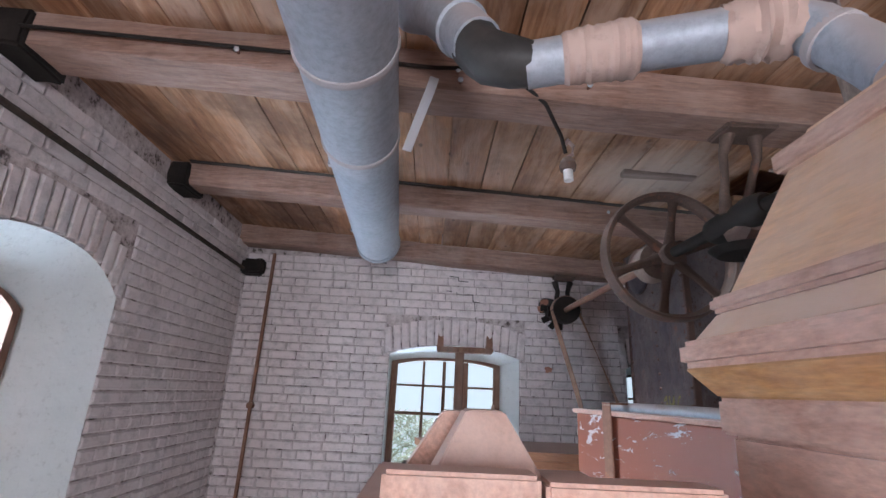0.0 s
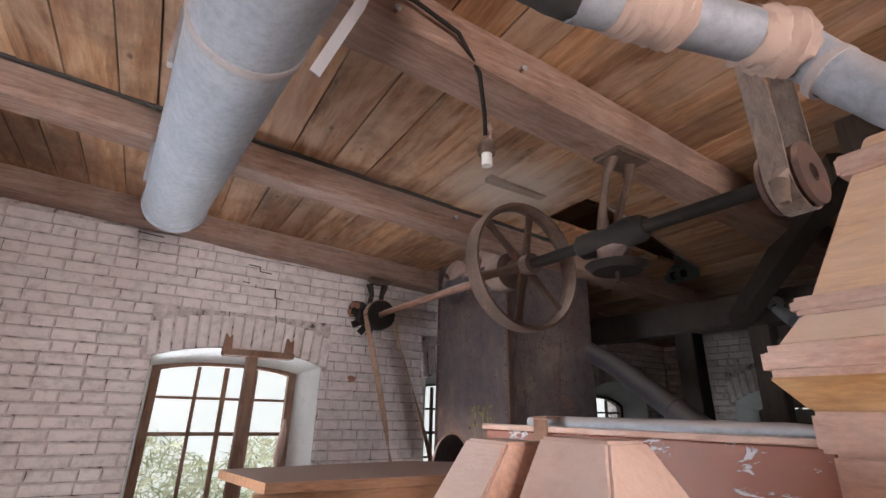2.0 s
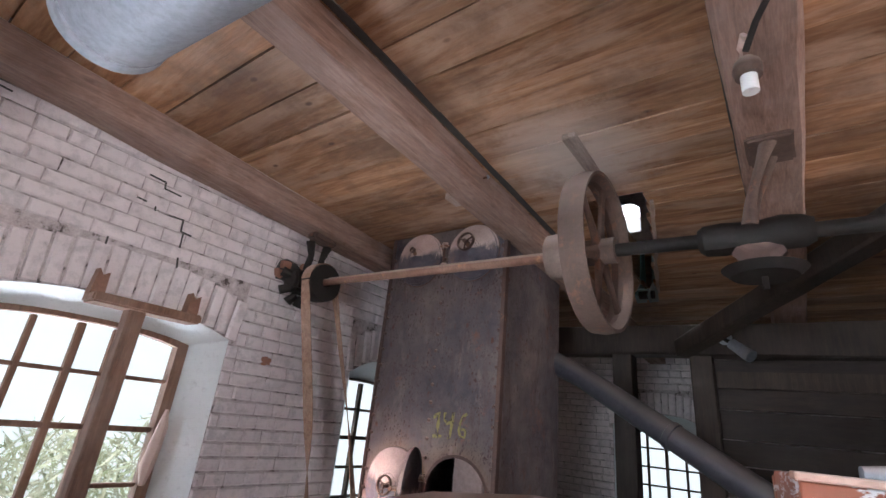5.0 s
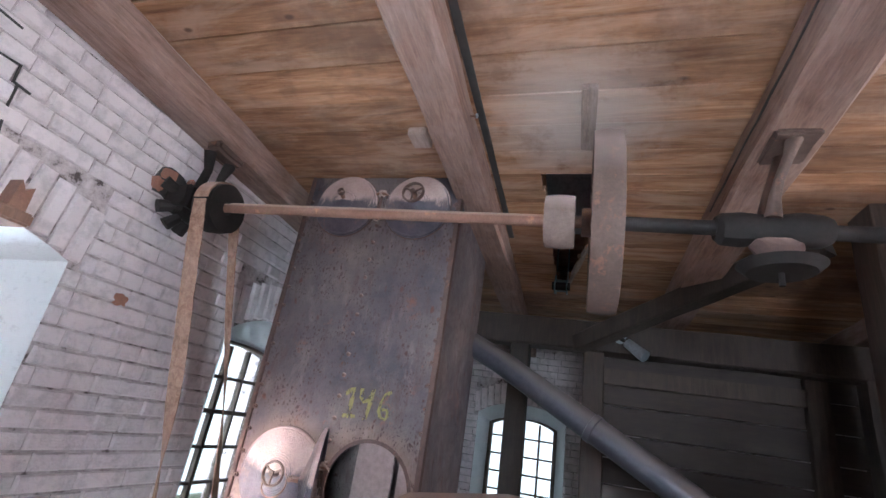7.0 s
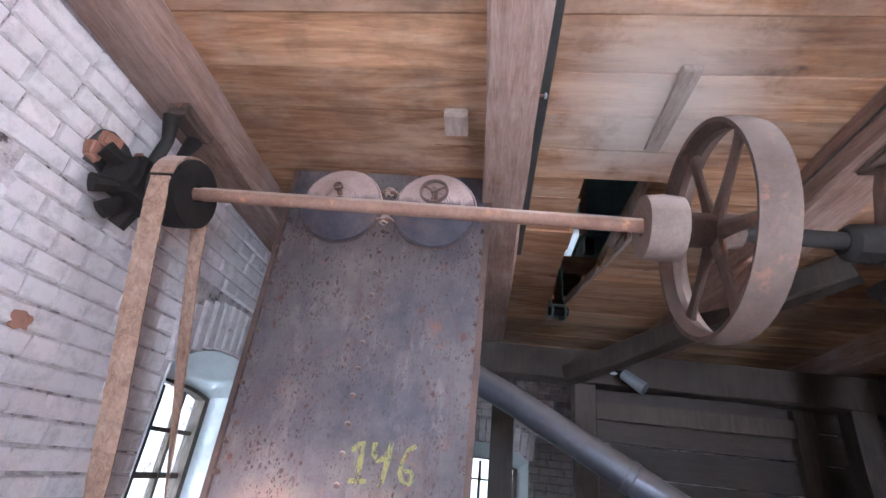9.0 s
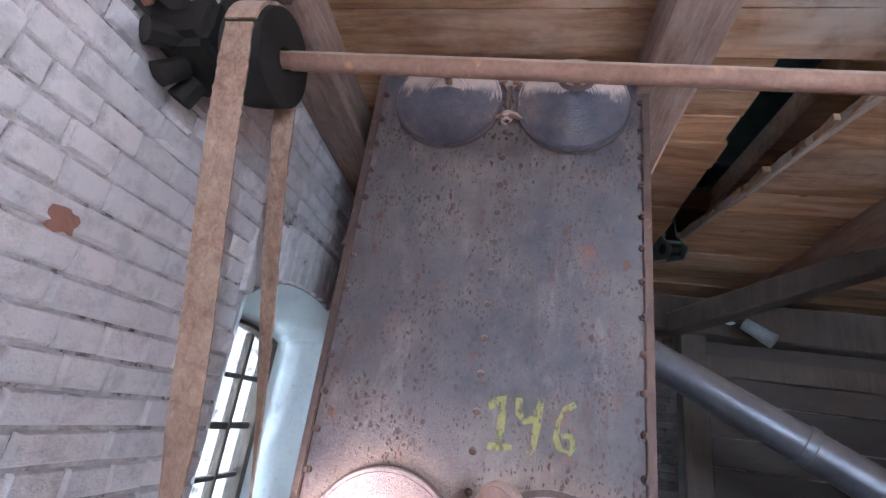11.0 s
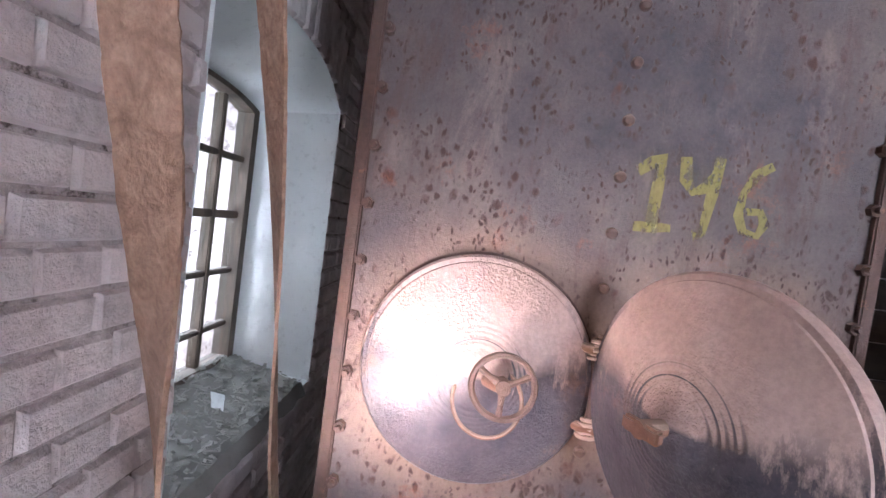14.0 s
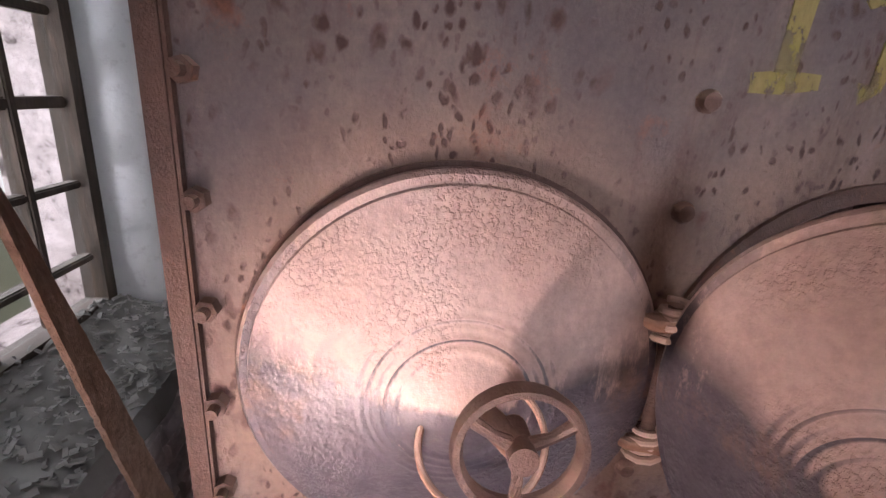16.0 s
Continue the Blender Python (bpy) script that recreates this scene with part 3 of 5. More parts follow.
wall_north = solid("wall_north", wall_bm(lambda u, z, d: north3(u, z, d + 0.010), WEST - 0.4, EAST + 0.4, 3.4, 0.6, [W1, W2, W3]), MORTAR, "whitewashed old brick wall with arched windows", "wall", kind="structure", smooth=0)
wall_west = solid("wall_west", wall_bm(lambda u, z, d: west3(u, z, d + 0.010), SOUTH, NORTH + 0.010, 3.4, 0.5, [WW]), MORTAR, "whitewashed brick side wall with an arched window", "wall", kind="structure", smooth=0)
wall_east = solid("wall_east", wall_bm(lambda u, z, d: east3(u, z, d + 0.010), SOUTH, NORTH + 0.010, 3.4, 0.5, [E1]), MORTAR, "shaded whitewashed brick wall behind the machines", "wall", kind="structure", smooth=0)
# unseen opening, added to let the south fill lamp in
FILL_OPENING = (0.38, 1.52, 0.85, 2.1, 0.1)
wall_south = solid("wall_south", wall_bm(lambda u, z, d: (u, SOUTH - d, z), WEST - 0.5, EAST + 0.5, 3.4, 0.4, [FILL_OPENING]), BRICK, "whitewashed wall behind the walk", "wall", kind="structure", smooth=0)
# unseen wall, added to keep the south fill lamp off the far room
solid("wall_inner", box(2.3, 2.5, SOUTH, 1.5, 0.0, 2.9), BRICK, "plain unseen wall added behind the walk to block light", "wall", kind="structure")
solid("floor", box(WEST - 0.5, EAST + 0.5, SOUTH - 0.4, NORTH + 0.6, -0.12, 0.0), FLOORWOOD, "worn wooden floor of the mill", "floor", kind="structure")
solid("ground", box(-60, 60, -60, 60, -1.2, -1.0), m_plaster("yard_ground", (0.16, 0.17, 0.10), (0.10, 0.12, 0.07)), "grassy yard outside the mill", "ground", kind="structure")


SLOT = (2.47, 3.93)


def slot_sides(x):
    """The ragged slot sawn through boards and upper floor behind the belt wheel."""
    f = (x - SLOT[0]) / (SLOT[1] - SLOT[0])
    return 2.93 + 0.29 * f, 3.325 - 0.06 * f


def ceiling_bm():
    bm = bmesh.new()
    rng = random.Random(4)

    def board(x0, x1, y0, y1, z):
        old = len(bm.verts)
        bm_box(bm, x0, x1, y0, y1, z, z + 0.028)
        bm.verts.ensure_lookup_table()
        dip, twist = rng.uniform(-0.002, 0.002), rng.uniform(-0.003, 0.003)
        for v in bm.verts[old:]:
            v.co.z -= 0.052 * (v.co.x - (x0 + x1) / 2) + dip + twist * (1 if v.co.x > (x0 + x1) / 2 else -1)

    x = WEST - 0.3
    while x < EAST + 0.4:
        w = rng.uniform(0.13, 0.22)
        y = SOUTH - 0.3
        g = rng.uniform(0.002, 0.0045)
        for y1 in (0.9, 2.40, 3.66, NORTH + 0.1):
            z = ceil_z(x + w / 2) + rng.uniform(-0.002, 0.003)
            mid = x + w / 2
            if y < 3.0 < y1 and SLOT[0] - 0.05 < mid < SLOT[1] + 0.05:
                lo, hi = slot_sides(min(max(mid, SLOT[0]), SLOT[1]))
                board(x + g, x + w - g, y + 0.001, lo + rng.uniform(-0.015, 0.02), z)
                board(x + g, x + w - g, hi + rng.uniform(-0.02, 0.01), y1 - 0.001, z)
            else:
                board(x + g, x + w - g, y + 0.001, y1 - 0.001, z)
            y = y1
        x += w
    for x0, x1, y0, y1 in ((WEST - 0.4, EAST + 0.4, SOUTH - 0.4, 2.90), (WEST - 0.4, EAST + 0.4, 3.36, NORTH + 0.6), (WEST - 0.4, 2.42, 2.90, 3.36), (3.98, EAST + 0.4, 2.90, 3.36)):
        bm_box(bm, x0, x1, y0, y1, 3.16, 3.3)
    return bm


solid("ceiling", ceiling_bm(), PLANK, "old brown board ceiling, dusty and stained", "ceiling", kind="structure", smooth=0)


def ceiling_beam(y0, y1, depth, label, seed, x0=WEST - 0.05, x1=EAST):
    yc, w = (y0 + y1) / 2, abs(y1 - y0)
    return solid("ceiling_beam", beam_bm((x0, yc, ceil_z(x0) - depth / 2), (x1, yc, ceil_z(x1) - depth / 2), w, depth + 0.02, 0.014, 0.012, seed, 40), BEAM, label, "beam", "ceiling beams", "structure")


# upper storey over the slot: walls, a window, roof boards
UPPER = (3.78, 4.14, 4.28, 4.62, 0.08)
solid("upper_wall_east", wall_bm(lambda u, z, d: (EAST + 0.010 + d, u, z + 3.401 if z < 0.01 else z), SOUTH, NORTH + 0.010, 5.6, 0.5, [UPPER]), BRICK, "whitewashed brick wall of the upper floor", "wall", kind="structure", smooth=0)
solid("upper_wall_west", box(WEST - 0.5, WEST - 0.01, SOUTH, NORTH + 0.01, 3.401, 5.6), BRICK, "brick wall of the upper floor", "wall", kind="structure")
solid("upper_wall_north", box(WEST - 0.4, EAST + 0.4, NORTH + 0.011, NORTH + 0.6, 3.401, 5.6), BRICK, "brick wall of the upper floor", "wall", kind="structure")
solid("upper_wall_south", box(WEST - 0.5, EAST + 0.5, SOUTH - 0.4, SOUTH - 0.001, 3.401, 5.6), BRICK, "brick wall of the upper floor", "wall", kind="structure")
solid("roof", box(WEST - 0.7, EAST + 0.7, SOUTH - 0.6, NORTH + 0.8, 5.601, 5.75, 0.02), DARKWOOD, "dark boarded roof over the upper floor", "roof", kind="structure")

ceiling_beam(4.80, 4.995, 0.15, "dusty brown timber wall plate along the brick wall", 1.3)
ceiling_beam(3.58, 3.76, 0.135, "dusty hewn timber ceiling beam with bark edges", 5.1)
ceiling_beam(2.29, 2.50, 0.15, "dusty hewn timber ceiling beam with screws and a cable", 9.7)
ceiling_beam(0.95, 1.15, 0.15, "dusty hewn timber ceiling beam overhead", 13.9)
ceiling_beam(-0.4, -0.2, 0.15, "dusty hewn timber ceiling beam by the entrance", 17.2)


for yb in (3.67, 2.395):
    solid("beam_shoe", rough_up(box(WEST + 0.0, WEST + 0.13, yb - 0.125, yb + 0.125, ceil_z(WEST) - 0.185, ceil_z(WEST) - 0.012, 0.012), 0.010, 12, 1), BLACKIRON, "blackened iron shoe round the beam end", "bracket", "beam shoes", "structure")

# ---------------------------------------------------------------- windows
def window_thing(name, to3, o, inner, d1, cols, rows, label, wood, fw=0.042, stout=None, half_rows=()):
    """Plastered reveal, wooden frame, glazing bars and panes. rows: heights of the bars; cols: places of the upright bars."""
    w = thing(name, label, "window", kind="structure")
    part("reveal", reveal_bm(to3, o, inner, 0.0, d1), REVEAL, w, "white plastered window reveal")
    u0, u1, z0, spring, rise = inner

    def bar(name, ua, ub, za, zb, da, db, parent, lab=""):
        pts = [to3(u, z, d) for u in (ua, ub) for z in (za, zb) for d in (da, db)]
        xs, ys, zs = zip(*pts)
        return part(name, box(min(xs), max(xs), min(ys), max(ys), min(zs), max(zs), 0.004), wood, parent, lab)
    bm = bmesh.new()
    a = outline(*inner)
    b = outline(u0 + fw, u1 - fw, z0 + fw, spring - fw * 0.4, rise)
    d0, dd = d1 - 0.035, d1 + 0.03
    vs = [[bm.verts.new(to3(u, z, d)) for u, z in pts] for pts, d in ((a, d0), (b, d0), (b, dd), (a, dd))]
    for r, s in zip(vs, vs[1:] + vs[:1]):
        for i in range(len(a)):
            j = (i + 1) % len(a)
            bm.faces.new((r[i], r[j], s[j], s[i]))
    bmesh.ops.recalc_face_normals(bm, faces=bm.faces)
    fr = part("window_frame", bm, wood, w, "weathered wooden frame")
    ul, ur = u0 + fw, u1 - fw
    edges_u = [ul, *cols, ur]
    for c, wdt in zip(cols, [0.04 if c == stout else 0.012 if abs(c - (u0 + u1) / 2) > 0.12 else 0.016 for c in cols]):
        bar("mullion", c - wdt, c + wdt, z0 + fw, arch_top(c, u0, u1, spring, rise) - 0.03, d1 - 0.02, d1 + 0.02, fr)
    for k, (z, t) in enumerate(rows):
        bar("glazing_bar", ul, ur, z - t, z + t, d1 - 0.016, d1 + 0.016, fr)
    for z, t in half_rows:
        bar("glazing_bar", stout, ur, z - t, z + t, d1 - 0.016, d1 + 0.016, fr)
    zs = sorted([z0 + fw, *[z for z, t in rows], spring + rise * 0.4])
    for a0, a1 in zip(edges_u, edges_u[1:]):
        for c0, c1 in zip(zs, zs[1:]):
            pts = [to3(u, z, d) for u in (a0 + 0.006, a1 - 0.006) for z in (c0 + 0.006, c1 - 0.006) for d in (d1 - 0.002, d1 + 0.002)]
            xs, ys, zz = zip(*pts)
            p = part("pane", box(min(xs), max(xs), min(ys), max(ys), min(zz), max(zz)), GLASS, fr)
            p.visible_shadow = False
    return w


window_thing("window_1", north3, W1, (0.39, 1.375, 0.95, 1.955, 0.045), 0.15, [0.685, 0.871, 1.05], [(1.75, 0.010), (1.512, 0.013)], "brown wooden window with small panes in a white arched reveal", FRAMEWOOD, 0.056, 1.05, [(1.26, 0.010)])
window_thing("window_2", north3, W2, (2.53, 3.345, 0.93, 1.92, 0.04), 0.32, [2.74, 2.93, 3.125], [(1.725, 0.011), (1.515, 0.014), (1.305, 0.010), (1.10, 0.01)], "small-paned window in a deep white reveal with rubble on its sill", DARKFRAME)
window_thing("window_3", west3, WW, (2.36, 2.99, 0.95, 1.98, 0.10), 0.20, [2.68], [(1.72, 0.012), (1.45, 0.014), (1.2, 0.01)], "brown wooden window in a rounded white reveal", FRAMEWOOD)
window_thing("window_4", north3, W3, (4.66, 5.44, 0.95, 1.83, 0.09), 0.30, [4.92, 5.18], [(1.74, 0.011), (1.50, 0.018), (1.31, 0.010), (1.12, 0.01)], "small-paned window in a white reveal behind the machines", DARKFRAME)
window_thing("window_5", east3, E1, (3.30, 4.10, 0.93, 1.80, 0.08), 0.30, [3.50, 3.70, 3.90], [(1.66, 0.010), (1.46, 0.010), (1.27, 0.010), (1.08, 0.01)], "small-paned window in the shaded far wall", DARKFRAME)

for nm, bmx, mt, lb in (
    ("backdrop_north", box(-9, 14, 13.0, 13.05, -1.0, 9), BACK_SKY, "white overcast sky outside the window"),
    ("backdrop_west", box(-8.05, -8, -4, 9, -1.0, 7), BACK_SKY, "white overcast sky beside the mill"),
    ("backdrop_east", box(12, 12.05, -4, 12, -1.0, 12), BACK_SKY, "white overcast sky behind the mill"),
):
    solid(nm, bmx, mt, lb, "backdrop", kind="structure")


def hedge(x0, x1, y, top, seed, count):
    """Shrubs outside: many small leaves on a ragged heap."""
    rng = random.Random(seed)
    bm = bmesh.new()
    for i in range(count):
        x = rng.uniform(x0, x1)
        h = top * (0.75 + 0.35 * noise.noise(Vector((x * 1.3, seed, 0))))
        z = -1.0 + (h + 1.0) * rng.random() ** 0.7
        p = Vector((x, y + rng.uniform(-0.5, 0.5), z))
        a, l, w = rng.uniform(0, 6.28), rng.uniform(0.05, 0.16), rng.uniform(0.007, 0.020)
        d = Vector((math.cos(a) * 0.8, rng.uniform(-0.3, 0.3), math.sin(a) * 0.6 + 0.3)) * l
        q = Vector((-d.z, 0.2, d.x)).normalized() * w
        bm.faces.new([bm.verts.new(v) for v in (p - d, p + q, p + d, p - q)])
    return bm


LEAF = m_leaf()
solid("hedge", hedge(-3.0, 2.9, 7.4, 1.78, 3.0, 17000), LEAF, "pale grey-green shrubs outside the window", "shrub", kind="stuff", smooth=0)

# sill of the second window: a rough slope of rubble
rng = random.Random(11)


def sill_z(y):
    return 0.893 + (y - 5.0) * 0.22


sill = bmesh.new()
gx, gy = 44, 18
grid = [[None] * (gy + 1) for _ in range(gx + 1)]
for a in range(gx + 1):
    for c in range(gy + 1):
        x, y = 2.50 + 0.86 * a / gx, 4.985 + 0.325 * c / gy
        lump = noise.noise(Vector((x * 9, y * 9, 0))) * 0.016 + noise.noise(Vector((x * 31, y * 31, 2))) * 0.008
        grid[a][c] = sill.verts.new((x, y - (0.02 * noise.noise(Vector((x * 7, 1, 1))) if c == 0 else 0), sill_z(y) + lump - (0.05 if c == 0 else 0)))
for a in range(gx):
    for c in range(gy):
        sill.faces.new((grid[a][c], grid[a + 1][c], grid[a + 1][c + 1], grid[a][c + 1]))
solid("window_sill", sill, DEBRIS, "crumbling plaster sill under the window", "sill", kind="structure")
crumbs = bmesh.new()
for i in range(700):
    sz = rng.uniform(0.003, 0.013)
    y = rng.uniform(5.0, 5.30)
    c = Vector((rng.uniform(2.52, 3.34), y, sill_z(y) + 0.008 + rng.uniform(0, 0.01)))
    m = Matrix.LocRotScale(c, Euler((rng.uniform(-0.6, 0.6), rng.uniform(-0.6, 0.6), rng.uniform(0, 6))), (sz * rng.uniform(0.8, 3.0), sz, sz * rng.uniform(0.2, 0.6)))
    bmesh.ops.create_cube(crumbs, size=1, matrix=m)
solid("plaster_rubble", crumbs, DEBRIS, "grey crumbs of fallen plaster on the sill", "rubble", kind="stuff")
chip = bmesh.new()
for k, (x, y, z) in enumerate(((2.93, 5.10, 0.925), (2.95, 5.11, 0.97), (2.945, 5.15, 0.975), (2.925, 5.135, 0.935))):
    chip.verts.new((x, y, z))
chip.faces.new(chip.verts[:])
bmesh.ops.solidify(chip, geom=chip.faces[:], thickness=0.004)
rough_up(chip, 0.006, 20, 3)
solid("plaster_flake", chip, REVEAL, "pale curled flake of plaster on the sill", "flake")

# ---------------------------------------------------------------- wooden stay and bracket before the first window
stay = thing("window_stay", "upright wooden post with a bracket wedged before the window", "post")
part("post", beam_bm((0.985, 4.93, 0.0), (0.995, 4.93, 2.06), 0.085, 0.075, 0.008, 0.004, 2.0, 16), FRAMEWOOD, stay)
part("cap_board", box(0.79, 1.28, 4.86, 4.995, 2.04, 2.085, 0.008), FRAMEWOOD, stay)
for xa in (0.79, 1.225):
    part("bracket_ear", prism([(xa, 2.08), (xa + 0.06, 2.08), (xa + 0.055, 2.19), (xa + 0.03, 2.17), (xa + 0.01, 2.20)], "y", 4.93, 4.995), RUST, stay, "rusty iron bracket ear")

rag = bmesh.new()
bm_tube(rag, [(1.30, 4.99, 1.62), (1.295, 4.985, 1.54), (1.285, 4.98, 1.45), (1.275, 4.985, 1.36), (1.28, 4.99, 1.28)], [0.008, 0.022, 0.03, 0.034, 0.012], 14, 0.5)
solid("hanging_rag", rag, CLOTH, "dusty rag hanging at the window jamb", "rag")

# ---------------------------------------------------------------- the big air duct under the ceiling
duct = thing("air_duct", "large grey galvanised air duct under the ceiling", "duct")
DX, DR = 0.33, 0.148
ys = [3.93, 3.88, 3.2, 2.55, 2.48, 2.4, 1.6, 0.6, -0.6, -1.9]


def duct_z(y):
    return 2.705 - 0.036 * (3.9 - y)


def duct_x(y):
    return 0.325 + 0.064 * (3.9 - y)


part("pipe", tube([(duct_x(y), y, duct_z(y)) for y in ys], [DR, DR, DR, DR, DR * 1.0, DR, DR, DR, DR, DR], 40, 0.004), DUCT, duct)
for yj in (2.36, 1.84):
    part("joint_band", ring((duct_x(yj), yj, duct_z(yj)), (0, 1, 0), [(DR - 0.002, -0.018), (DR + 0.004, -0.014), (DR + 0.007, 0.0), (DR + 0.004, 0.014), (DR - 0.002, 0.018)], 40), BANDTIN, duct, "dusty riveted joint band")
part("end_collar", ring((duct_x(3.92), 3.92, duct_z(3.92)), (0, 1, 0), [(DR - 0.01, -0.025), (DR + 0.006, -0.025), (DR + 0.009, 0.02), (DR - 0.01, 0.022)], 40), DUCT, duct, "rolled sheet-metal end collar")
for yh in (2.62, 3.62):
    part("hanger", box(duct_x(yh) - 0.165, duct_x(yh) - 0.15, yh, yh + 0.03, duct_z(yh) - 0.02, ceil_z(DX), 0.002), STRAP, duct, "flat metal hanger")

# branch pipe with black sleeve and cloth-wrapped joints
branch = thing("branch_pipe", "jointed grey branch pipe wrapped with dusty cloth", "pipe")
part("upper_pipe", tube([(0.615, 2.08, ceil_z(0.615)), (0.70, 1.98, 2.90), (0.765, 1.89, 2.76), (0.825, 1.79, 2.605)], [0.085, 0.083, 0.078, 0.07], 28), DUCT, branch)
part("pipe_band", ring((0.782, 1.86, 2.715), (0.42, -0.6, -0.85), [(0.074, -0.012), (0.084, -0.008), (0.084, 0.008), (0.074, 0.012)], 28), DUCT, branch)
part("sleeve", tube([(0.815, 1.80, 2.62), (0.835, 1.78, 2.575), (0.865, 1.755, 2.53), (0.91, 1.735, 2.505), (0.955, 1.73, 2.50)], [0.066, 0.066, 0.068, 0.064, 0.057], 24, 0.16), LEATHER, branch, "black leather sleeve")
part("lower_pipe", tube([(0.945, 1.735, 2.50), (1.2, 1.665, 2.515), (1.5, 1.585, 2.53)], 0.058, 24), DUCT, branch)
part("cloth_wrap", tube([(1.03 + 0.012 * k, 1.71 - 0.0032 * k, 2.505 + 0.0007 * k) for k in range(15)], [0.060, 0.066, 0.063, 0.068, 0.064, 0.069, 0.066, 0.070, 0.066, 0.071, 0.067, 0.072, 0.068, 0.071, 0.061], 26, 0.09), CLOTH, branch, "dusty cloth wrapping")
part("knot_wrap", tube([(1.37 + 0.012 * k, 1.62 - 0.0032 * k, 2.522 + 0.0006 * k) for k in range(14)], [0.059, 0.066, 0.070, 0.066, 0.073, 0.068, 0.077, 0.070, 0.079, 0.071, 0.076, 0.068, 0.066, 0.056], 26, 0.22), CLOTH, branch, "knotted cloth wrapping")
part("zinc_pipe", tube([(1.50, 1.585, 2.53), (1.545, 1.565, 2.50), (1.57, 1.52, 2.42), (1.57, 1.46, 2.33), (1.555, 1.42, 2.27)], 0.056, 24), DUCT, branch, "grey sheet-metal pipe bend")
part("pipe_clamp", ring((1.565, 1.545, 2.455), (0.1, -0.5, -0.8), [(0.055, -0.014), (0.063, -0.012), (0.063, 0.012), (0.055, 0.014)], 24), BANDTIN, branch, "dusty pipe clamp")

# ---------------------------------------------------------------- pine trunk of the sifter
trunk = thing("wooden_trunk", "stepped varnished pine trunk with mouldings, dusty", "machine")


def frustum(x0, y0, x1, y1, z0, a0, b0, a1, b1, z1):
    bm = bmesh.new()
    lo = [bm.verts.new(p) for p in ((x0, y0, z0), (x1, y0, z0), (x1, y1, z0), (x0, y1, z0))]
    hi = [bm.verts.new(p) for p in ((a0, b0, z1), (a1, b0, z1), (a1, b1, z1), (a0, b1, z1))]
    bm.faces.new(lo[::-1])
    bm.faces.new(hi)
    for i in range(4):
        bm.faces.new((lo[i], lo[(i + 1) % 4], hi[(i + 1) % 4], hi[i]))
    bmesh.ops.bevel(bm, geom=bm.edges[:], offset=0.004, segments=2, affect="EDGES")
    return bm


part("lower_box", box(1.235, 1.80, 1.02, 1.60, 0.55, 1.655, 0.006), PINKWOOD, trunk, "dusty pink lower boards")
part("lower_board", box(1.222, 1.81, 1.01, 1.612, 1.655, 1.715, 0.006), PINKWOOD, trunk, "dusty pink board")
part("moulding", frustum(1.225, 1.01, 1.81, 1.61, 1.715, 1.185, 0.97, 1.85, 1.645, 1.765), ORANGEWOOD, trunk, "varnished moulding")
part("moulding_top", box(1.178, 1.855, 0.965, 1.65, 1.765, 1.815, 0.012), PINKWOOD, trunk, "dusty moulding ledge")
part("step_board", frustum(1.20, 0.99, 1.83, 1.628, 1.815, 1.235, 1.02, 1.80, 1.60, 1.865), ORANGEWOOD, trunk)
part("step_ledge", box(1.225, 1.81, 1.01, 1.61, 1.865, 1.895, 0.008), PINKWOOD, trunk)
part("hopper", frustum(1.25, 1.03, 1.79, 1.585, 1.895, 1.38, 1.16, 1.68, 1.49, 2.20), ORANGEWOOD, trunk, "tapered pine hopper")
part("hopper_band", box(1.33, 1.72, 1.115, 1.53, 2.12, 2.16, 0.006), PINKWOOD, trunk)
part("cloth_collar", tube([(1.53, 1.36, 2.19), (1.53, 1.38, 2.22), (1.54, 1.40, 2.25), (1.55, 1.415, 2.28), (1.555, 1.425, 2.30)], [0.105, 0.092, 0.080, 0.072, 0.06], 28, 0.14), CLOTH, trunk, "bunched dusty cloth collar")
trunk.location.x = 0.035
part("clamp", box(1.225, 1.30, 1.10, 1.15, 1.60, 1.80, 0.01), RUST, trunk, "rusty iron clamp")

# ---------------------------------------------------------------- hipped wooden lids of the near machine
lid_body = thing("roller_mill", "dusty pink wooden mill casing with hipped lids", "machine")
part("casing", box(0.66, 1.08, 1.46, 1.90, 0.0, 1.535, 0.01), PINKWOOD, lid_body)
for k, (xa, xb, ya, yb) in enumerate(((0.685, 0.90, 1.43, 1.50), (0.905, 1.15, 1.425, 1.495), (0.64, 1.10, 1.51, 1.91))):
    part("top_board", box(xa, xb, ya, yb, 1.535, (1.600, 1.594, 1.545)[k], 0.006), PINKWOOD, lid_body, "dusty pink board")
part("lid", frustum(0.745, 1.575, 0.95, 1.742, 1.552, 0.812, 1.63, 0.88, 1.738, 1.674), PINKWOOD, lid_body, "hipped dusty pink lid")
part("lid", frustum(0.70, 1.752, 0.90, 1.862, 1.552, 0.775, 1.758, 0.84, 1.85, 1.666), PINKWOOD, lid_body, "hipped dusty pink lid")
# dark sheet puts the shade of the gap beneath the lids into a board
part("lid_frame", box(0.69, 0.97, 1.515, 1.885, 1.540, 1.554, 0.004), DARKWOOD, lid_body, "dark board holding the shade of the gap under the lids")

# ---------------------------------------------------------------- red trough
trough = thing("red_trough", "red wooden trough with peeling paint and a grey edge roll", "trough")
T0, T1 = Vector((1.26, 2.455, 0)), Vector((1.45, 1.66, 0))
TD = (T1 - T0).normalized()
TN = Vector((-TD.y, TD.x, 0))


def along(f, off, z):
    p = T0.lerp(T1, f) + TN * off
    return (p.x, p.y, z)


